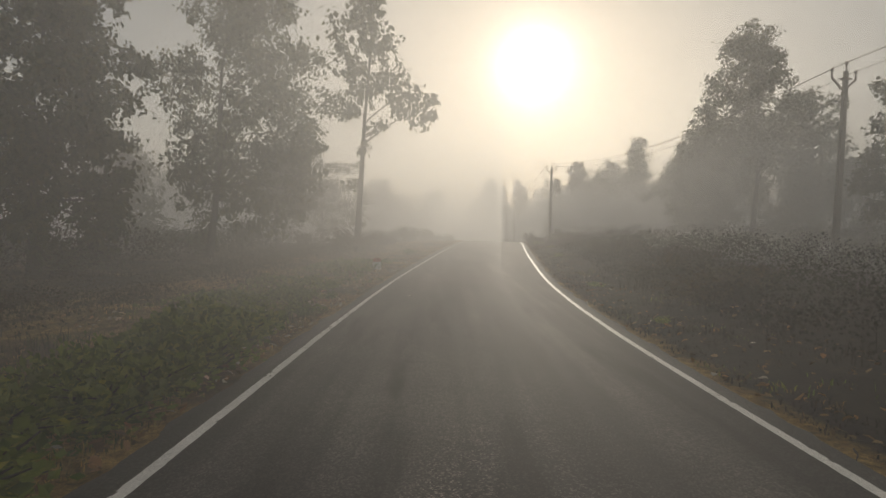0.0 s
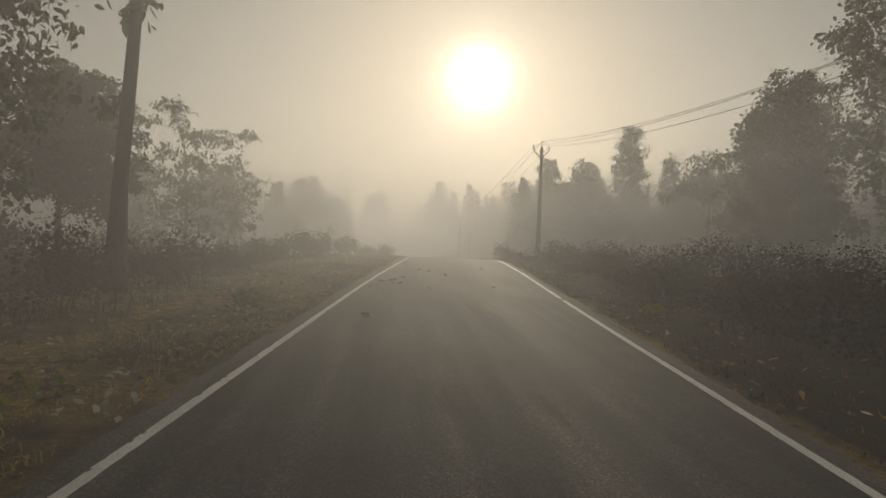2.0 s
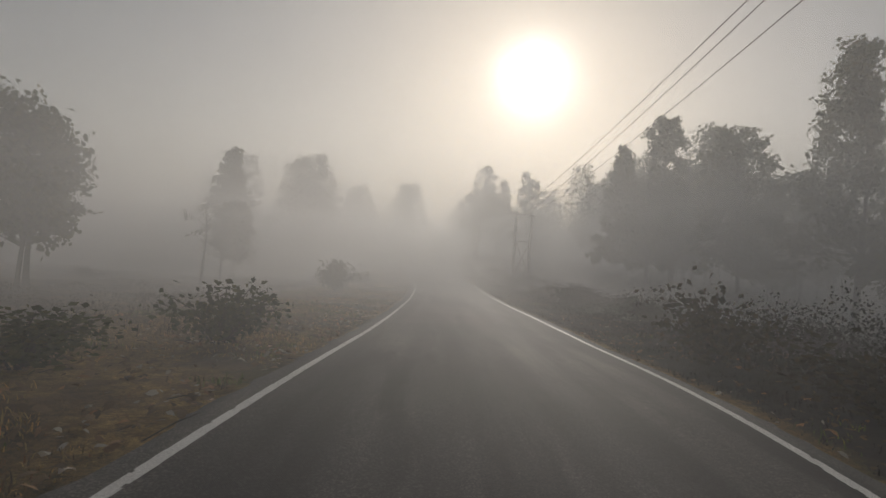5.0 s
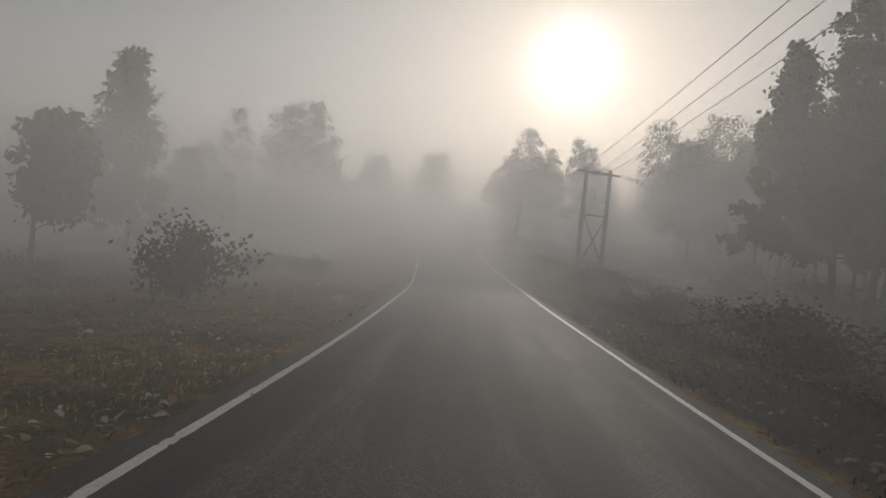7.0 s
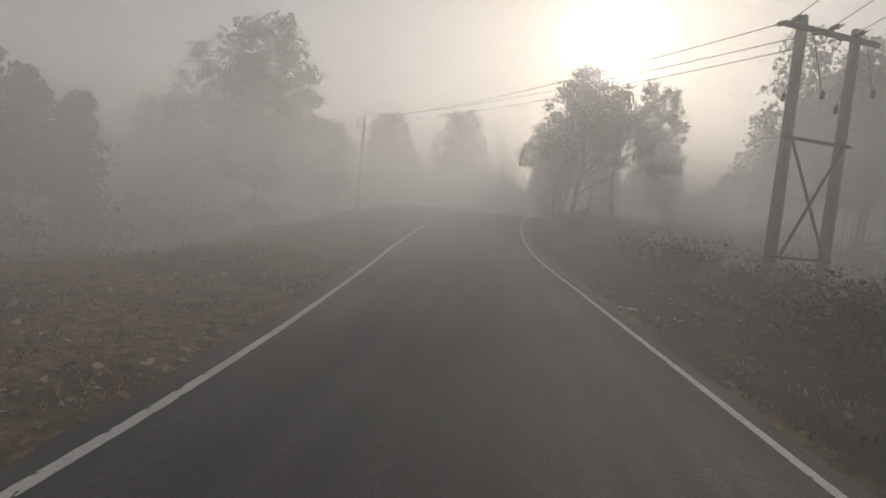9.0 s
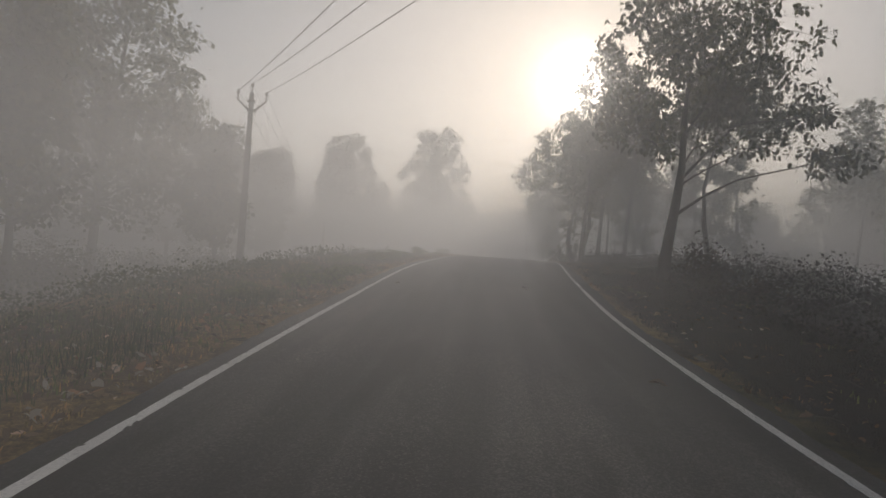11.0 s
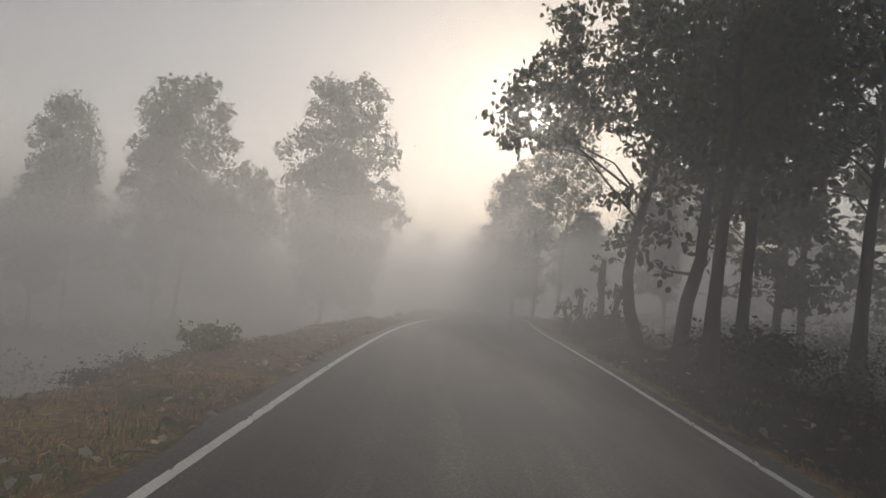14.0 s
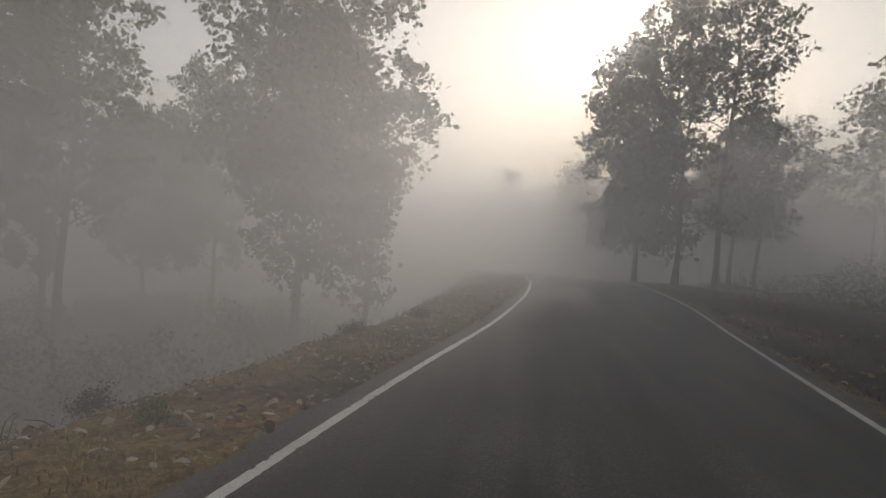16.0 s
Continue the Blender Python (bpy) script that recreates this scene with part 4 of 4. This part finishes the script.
# ---- poles and wires ----
RUST = two_tone("rusty_steel", (0.06, 0.045, 0.035), (0.14, 0.1, 0.075), 3.0, 0.7, 60, 0.001)
PORCELAIN = two_tone("brown_porcelain", (0.05, 0.03, 0.025), (0.09, 0.05, 0.04), 4.0, 0.25, 30, 0.0005, 0.5)
WIRE = two_tone("aluminium_wire", (0.06, 0.06, 0.06), (0.12, 0.12, 0.12), 4.0, 0.5, 80, 0.0003)


def part(name, bm, mat, parent, label=""):
    me = bpy.data.meshes.new(name)
    bm.to_mesh(me)
    bm.free()
    me.materials.append(mat)
    ob = new(name, me)
    ob.parent = parent
    return tagged(ob, label)


def beam(bm, a, b, w, d, w2=None, d2=None):
    """A square-edged bar from a to b."""
    a, b = Vector(a), Vector(b)
    way = (b - a).normalized()
    s = way.cross(Vector((0, 1, 0)))
    s = (Vector((1, 0, 0)) if s.length < 0.05 else s).normalized()
    q = way.cross(s)
    ring = []
    for p, ww, dd in ((a, w, d), (b, w2 or w, d2 or d)):
        ring.append([bm.verts.new(p + s * i * ww / 2 + q * j * dd / 2) for i, j in ((-1, -1), (1, -1), (1, 1), (-1, 1))])
    for k in range(4):
        bm.faces.new((ring[0][k], ring[0][(k + 1) % 4], ring[1][(k + 1) % 4], ring[1][k]))
    bm.faces.new(ring[0][::-1])
    bm.faces.new(ring[1])
    return bm


def turned(bm, at, way, profile, sides=10):
    """A lathe-turned piece along a way: profile of (distance, radius)."""
    way = Vector(way).normalized()
    s = way.orthogonal().normalized()
    q = way.cross(s)
    rings = [[bm.verts.new(Vector(at) + way * h + (s * math.cos(2 * math.pi * k / sides) + q * math.sin(2 * math.pi * k / sides)) * r) for k in range(sides)] for h, r in profile]
    for one, two in zip(rings, rings[1:]):
        for k in range(sides):
            bm.faces.new((one[k], one[(k + 1) % sides], two[(k + 1) % sides], two[k]))
    bm.faces.new(rings[0][::-1])
    bm.faces.new(rings[-1])
    return bm


INSULATOR = [(0, 0.02), (0.05, 0.02), (0.06, 0.055), (0.10, 0.06), (0.11, 0.035), (0.14, 0.05), (0.18, 0.045), (0.2, 0.02)]


def pole(x, y, top, facing, lean=0.0):
    """A concrete line pole with a V-shaped steel arm and three pin insulators. Returns the wire points."""
    z0 = float(ground_z(x, y)) - 0.3
    h = top - z0
    root = new("utility_pole")
    root.matrix_basis = pose(x, y, z0, 0, lean, facing)
    part("shaft", bmesh_bevel(beam(bmesh.new(), (0, 0, 0), (0, 0, h), 0.24, 0.17, 0.15, 0.12)), CONCRETE, root)
    arm = bmesh.new()
    for s in (-1, 1):
        beam(arm, (s * 0.08, 0.09, h - 0.62), (s * 0.48, 0.09, h - 0.26), 0.06, 0.05)
        beam(arm, (s * 0.48, 0.09, h - 0.28), (s * 0.48, 0.09, h - 0.1), 0.05, 0.05)
    beam(arm, (-0.16, 0.09, h - 0.62), (0.16, 0.09, h - 0.62), 0.08, 0.05)
    part("cross_arm", arm, RUST, root, "rusty V-shaped steel arm")
    beam(clamp := bmesh.new(), (-0.14, -0.01, h - 0.3), (0.14, -0.01, h - 0.3), 0.05, 0.22)
    part("clamp", clamp, RUST, root)
    part("pin", beam(bmesh.new(), (0, 0, h), (0, 0, h + 0.2), 0.03, 0.03), RUST, root)
    tips = []
    for px, pz in ((-0.48, h - 0.1), (0.48, h - 0.1), (0, h + 0.16)):
        py = 0.09 if px else 0.0
        part("insulator", turned(bmesh.new(), (px, py, pz), (0, 0, 1), INSULATOR), PORCELAIN, root, "brown porcelain pin insulator")
        tips.append(root.matrix_basis @ Vector((px, py, pz + 0.16)))
    tagged(root, "grey concrete utility pole with steel V arm", "utility pole", "line poles")
    return tips


def bmesh_bevel(bm):
    bmesh.ops.bevel(bm, geom=list(bm.edges), offset=0.012, segments=1, affect="EDGES")
    return bm


def double_pole():
    """Two concrete legs tied by steel bars, with hanging fuse links and strain insulators."""
    ax, ay, bx, by, top = 10.35, 98.1, 11.8, 98.7, 5.45
    z0 = float(ground_z(11.1, 98.4)) - 0.3
    turn = math.degrees(math.atan2(by - ay, bx - ax))
    root = new("double_pole")
    root.matrix_basis = pose((ax + bx) / 2, (ay + by) / 2, z0, 0, 0, turn)
    h, w = top - z0, math.hypot(bx - ax, by - ay) / 2
    for s in (-1, 1):
        part("leg", bmesh_bevel(beam(bmesh.new(), (s * w, 0, 0), (s * w, 0, h + 0.1), 0.23, 0.2, 0.17, 0.15)), CONCRETE, root)
    part("cross_arm", beam(bmesh.new(), (-w - 0.55, -0.1, h - 0.18), (w + 0.6, -0.1, h - 0.18), 0.12, 0.06), RUST, root, "rusty steel channel arm")
    part("tie_bar", beam(bmesh.new(), (-w - 0.2, -0.11, h - 2.55), (w + 0.2, -0.11, h - 2.55), 0.07, 0.05), RUST, root)
    part("tie_bar", beam(bmesh.new(), (-w - 0.2, -0.11, h - 5.2), (w + 0.1, -0.11, h - 5.2), 0.06, 0.05), RUST, root)
    for s in (-1, 1):
        part("brace", beam(bmesh.new(), (s * (w - 0.08), -0.12 - 0.03 * s, h - 2.6), (-s * (w - 0.12), -0.12 - 0.03 * s, h - 5.15), 0.05, 0.04), RUST, root)
    for px, dx, dz in ((-w + 0.05, -0.5, -1.55), (-w + 0.15, 0.45, -1.35), (w - 0.1, -0.42, -1.6), (w + 0.15, 0.35, -1.1)):
        a, b = Vector((px, -0.16, h - 0.2)), Vector((px + dx, -0.2, h - 0.2 + dz))
        lead = part("jumper_lead", beam(bmesh.new(), a, b, 0.014, 0.014), WIRE, root)
        part("fuse_link", turned(bmesh.new(), b - Vector((0, 0, 0.1)), (0.1, 0, 1), [(0, 0.02), (0.03, 0.05), (0.15, 0.05), (0.2, 0.02)], 8), PORCELAIN, lead)
    spots = []
    for px in (-w - 0.45, -w + 0.6, w - 0.25):
        for s in (-1, 1):
            part("strain_insulator", turned(bmesh.new(), (px, -0.1, h - 0.12), (0, s, 0.05), [(0, 0.02), (0.08, 0.02), (0.1, 0.06), (0.16, 0.06), (0.18, 0.03), (0.22, 0.06), (0.28, 0.06), (0.3, 0.02), (0.42, 0.015)]), PORCELAIN, root, "brown disc insulator string")
        spots.append(root.matrix_basis @ Vector((px, -0.1, h - 0.12)))
    tagged(root, "two-legged concrete pole structure braced with rusty steel bars", "utility pole", "line poles")
    return spots


def wire(a, b, sag):
    pts = [Vector(a).lerp(Vector(b), t) - Vector((0, 0, 4 * sag * t * (1 - t))) for t in np.linspace(0, 1, 15)]
    mid = (Vector(a) + Vector(b)) / 2
    ob = tubes_object("power_line", [tube(pts, [0.011] * 15, 5)], WIRE, None)
    return tagged(ob, "thin dark overhead wire strung between poles", "power line", "overhead wires")


lines = [pole(12.6, -24, 6.2, 4), pole(13.9, 21, 6.6, 8, 2.0), pole(9.6, 53.6, 7.3, 2), double_pole(), pole(-5.5, 122.6, 5.9, 12), pole(-9.7, 148.0, 2.4, 6)]
for one, two in zip(lines, lines[1:]):
    for a, b in zip(sorted(one, key=lambda p: p.x), sorted(two, key=lambda p: p.x)):
        wire(a, b, 1.05 if one is lines[1] else 0.4)

# ---- small things ----
WHITE = two_tone("whitewash", (0.5, 0.5, 0.47), (0.78, 0.77, 0.73), 5.0, 0.9, 40, 0.003)
ORANGE = two_tone("faded_red_paint", (0.4, 0.13, 0.08), (0.55, 0.2, 0.12), 6.0, 0.85, 40, 0.003)
PALE = two_tone("pale_scrap", (0.45, 0.44, 0.42), (0.7, 0.69, 0.66), 12.0, 0.7, 60, 0.002)
STONE = two_tone("field_stone", (0.12, 0.1, 0.08), (0.28, 0.24, 0.2), 6.0, 0.9, 40, 0.006)


def milestone(x, y):
    root = new("milestone")
    root.matrix_basis = pose(x, y, float(ground_z(x, y)) - 0.05, 0, 0, 38)
    for name, pts, mat in (("block", [(-0.12, 0), (0.12, 0), (0.12, 0.34), (-0.12, 0.34)], WHITE),
                           ("cap", [(0.123 * math.cos(a), 0.34 + 0.13 * math.sin(a)) for a in np.linspace(0, math.pi, 13)], ORANGE)):
        bm = bmesh.new()
        front = [bm.verts.new((px, -0.09, pz)) for px, pz in pts]
        back = [bm.verts.new((px, 0.09, pz)) for px, pz in pts]
        bm.faces.new(front)
        bm.faces.new(back[::-1])
        for k in range(len(pts)):
            n = (k + 1) % len(pts)
            bm.faces.new((front[n], front[k], back[k], back[n]))
        part(name, bm, mat, root, "faded red rounded cap" if name == "cap" else "")
    return tagged(root, "whitewashed roadside kilometre stone with faded red rounded top", "milestone")


milestone(-2.55, 20.6)


def fallen_leaf(seed, size):
    """A curled dry leaf."""
    rng = random.Random(seed)
    bm = bmesh.new()
    rows = []
    for i in range(6):
        t = i / 5
        w = size * 0.33 * math.sin(math.pi * min(0.97, 0.06 + t * 0.9)) ** 0.8
        z = size * (0.09 * math.sin(3 * t + rng.random()) + 0.1)
        rows.append([bm.verts.new((s * w, size * (t - 0.5), z + abs(s) * w * rng.uniform(0.3, 0.8))) for s in (-1, 0, 1)])
    for one, two in zip(rows, rows[1:]):
        for k in range(2):
            bm.faces.new((one[k], one[k + 1], two[k + 1], two[k]))
    me = bpy.data.meshes.new("fallen_leaf")
    bm.to_mesh(me)
    bm.free()
    low = min(v.co.z for v in me.vertices)
    for v in me.vertices:
        v.co.z -= low
    return me


DEAD_LEAF = two_tone("dead_leaf", (0.09, 0.05, 0.028), (0.24, 0.14, 0.075), 14.0, 0.7, 90, 0.002)
DARK_LEAF = two_tone("dark_leaf", (0.025, 0.018, 0.013), (0.07, 0.05, 0.035), 14.0, 0.7, 90, 0.002)
PALE_LEAF = two_tone("bleached_leaf", (0.35, 0.32, 0.27), (0.6, 0.56, 0.5), 14.0, 0.7, 90, 0.002)
LEAF_MESHES = []
for k in range(6):
    me = fallen_leaf(k, 0.15)
    me.materials.append((DEAD_LEAF, DEAD_LEAF, DARK_LEAF, DEAD_LEAF, PALE_LEAF, DARK_LEAF)[k])
    LEAF_MESHES.append(me)


def flat_piece(name, outline, lift, mat, thick):
    """A thin slab lying on the road, with a slightly ragged outline."""
    rng = random.Random(7)
    bm = bmesh.new()
    ring = []
    for (ax, ay), (bx, by) in zip(outline, outline[1:] + outline[:1]):
        for t in (0.0, 0.2, 0.4, 0.6, 0.8):
            x, y = ax + (bx - ax) * t + rng.uniform(-0.02, 0.02), ay + (by - ay) * t + rng.uniform(-0.04, 0.04)
            ring.append((x, y, road_top(x, y) + lift))
    low = [bm.verts.new(p) for p in ring]
    high = [bm.verts.new((x, y, z + thick)) for x, y, z in ring]
    bm.faces.new(high)
    for k in range(len(ring)):
        n = (k + 1) % len(ring)
        bm.faces.new((low[k], low[n], high[n], high[k]))
    bmesh.ops.triangulate(bm, faces=[f for f in bm.faces if len(f.verts) > 4])
    me = bpy.data.meshes.new(name)
    bm.to_mesh(me)
    bm.free()
    me.materials.append(mat)
    return new(name, me)


def road_top(x, y):
    return float(road_z(y)) - 0.018 * abs(x - float(road_x(y)))


LEAF_WORDS = ("curled brown dead leaf lying on the asphalt", "curled brown dead leaf lying on the asphalt", "dark withered leaf lying on the asphalt", "curled brown dead leaf lying on the asphalt",
              "pale bleached leaf lying on the asphalt", "dark withered leaf lying on the asphalt")
spots = [(0.55, 34.07, 2), (0.32, 33.84, 2), (0.43, 34.11, 4), (0.65, 34.35, 0), (0.84, 34.98, 1), (0.92, 35.08, 0), (1.07, 35.36, 4), (0.59, 33.3, 2), (0.78, 33.36, 2), (0.66, 32.8, 4), (0.11, 32.5, 0), (0.02, 31.99, 4), (0.17, 31.65, 4), (1.47, 36.35, 4), (2.32, 37.41, 4), (2.19, 36.11, 2), (4.57, 35.77, 0), (4.39, 36.1, 2), (4.27, 37.2, 2), (3.12, 33.12, 4), (3.98, 32.97, 4), (1.44, 32.38, 4), (0.51, 31.31, 4), (0.36, 31.79, 4), (-0.45, 18.11, 4), (-0.93, 13.33, 4), (-0.32, 17.33, 1), (3.62, 83.72, 4), (0.12, 28.3, 1), (0.21, 28.11, 4)]
random.seed(5)
for k in range(14):
    y = random.choice((random.uniform(36, 46), random.uniform(105, 116)))
    spots.append((float(road_x(y)) + random.choice((-1, 1)) * random.uniform(0.9, 2.1), y, random.randrange(6)))
for x, y, k in spots:
    ob = new("fallen_leaf", LEAF_MESHES[k])
    s = random.uniform(0.55, 0.85) if k == 4 else random.uniform(0.8, 1.25)
    ob.matrix_basis = pose(x, y, road_top(x, y) + 0.003, 0, 0, random.uniform(0, 360)) @ Matrix.Scale(s, 4)
    tagged(ob, LEAF_WORDS[k], "leaf", "dead leaves on the road")


WORN = two_tone("worn_asphalt", (0.05, 0.048, 0.046), (0.115, 0.11, 0.102), 5.0, 0.8, 70, 0.004)
tagged(flat_piece("road_patch", [(4.22, 84.5), (4.45, 84.3), (4.62, 83.2), (4.62, 82.5), (4.5, 81.9), (4.36, 81.95), (4.4, 82.7), (4.3, 83.4)], 0.001, WORN, 0.004), "pale worn strip of repaired asphalt", "road patch", kind="structure")
for outline in ([(3.88, 129.86), (3.95, 129.94), (4.02, 129.86), (4.08, 129.8), (4.0, 129.77), (3.94, 129.82)], [(4.22, 130.45), (4.3, 130.52), (4.34, 130.47), (4.27, 130.42)]):
    tagged(flat_piece("paper_scrap", outline, 0.002, PALE_LEAF, 0.003), "flattened pale paper scrap lying on the asphalt", "litter", "paper scraps on the road")


def rough_stone(seed, r):
    rng = random.Random(seed)
    bm = bmesh.new()
    bmesh.ops.create_icosphere(bm, subdivisions=2, radius=r)
    for v in bm.verts:
        v.co *= rng.uniform(0.8, 1.15)
        v.co.z *= 0.6
    me = bpy.data.meshes.new("stone")
    bm.to_mesh(me)
    bm.free()
    me.materials.append(STONE)
    return me


STONES = [rough_stone(k, 0.07) for k in range(4)]
for k in range(60):
    y, side = random.uniform(3, 165), random.choice((-1, 1))
    x = float(road_x(y)) + side * random.uniform(2.75, 4.2)
    ob = new("stone", STONES[k % 4])
    ob.matrix_basis = pose(x, y, float(ground_z(x, y)) + 0.012, 0, 0, random.uniform(0, 360)) @ Matrix.Scale(random.uniform(0.4, 1.2), 4)
    tagged(ob, "small rough stone lying on the verge", "stone", "stones on the verge")


def scrap(x, y, size, turn):
    """A crumpled pale plastic sheet."""
    rng = random.Random(int(x * 100))
    n = 9
    verts = [((i / (n - 1) - 0.5) * size, (j / (n - 1) - 0.5) * size * 0.45, 0.05 * size + 0.07 * size * rng.uniform(-0.7, 1)) for i in range(n) for j in range(n)]
    ob = mesh_object("plastic_scrap", verts, grid_faces(n, n), PALE, None, False)
    ob.matrix_basis = pose(x, y, float(ground_z(x, y)) + 0.02, 0, 0, turn)
    return tagged(ob, "crumpled pale plastic scrap on the verge", "litter")


scrap(6.75, 95.2, 0.38, -8)
scrap(8.2, 143.8, 0.2, 30)
scrap(1.9, 140.0, 0.22, 70)


def stump(x, y, h, r, seed, lean):
    """A lopped, twisted stump with a few fresh shoots."""
    random.seed(seed)
    rng = np.random.default_rng(seed)
    root = new("tree_stump")
    z0 = float(ground_z(x, y)) - 0.1
    root.location = (x, y, z0)
    stem = [Vector((lean * t + 0.12 * math.sin(5 * t), 0.06 * math.sin(4 * t), h * t)) for t in np.linspace(0, 1, 8)]
    tubes_object("trunk", [tube(stem, [r * (1.35 - 0.7 * t) * (1 + 0.2 * math.sin(9 * t)) for t in np.linspace(0, 1, 8)], 9)], BARK, root)
    pts = []
    for k in range(9):
        at = stem[-1] if k < 3 else stem[random.randrange(3, 7)]
        tip = at + Vector((random.uniform(-0.24, 0.24), random.uniform(-0.2, 0.2), random.uniform(-0.02, 0.26)))
        tubes_object("shoot", [tube([at, at.lerp(tip, 0.5), tip], [0.028, 0.018, 0.008], 5)], BARK, root)
        pts.append(np.array(tip) + rng.normal(size=(9, 3)) * 0.07)
    tagged(leaves("foliage", np.concatenate(pts), 0.16, LEAF, root, rng, 1.2, 0.36, True), kind="stuff")
    return tagged(root, "lopped twisted tree stump with leafy new shoots", "tree stump", "stumps beside the road")


stump(9.92, 152.3, 2.95, 0.15, 1, 0.28)
stump(10.22, 152.6, 1.95, 0.12, 2, 0.85)
stump(9.3, 152.7, 1.7, 0.11, 3, 0.3)
stump(9.05, 152.9, 1.3, 0.09, 4, -0.05)
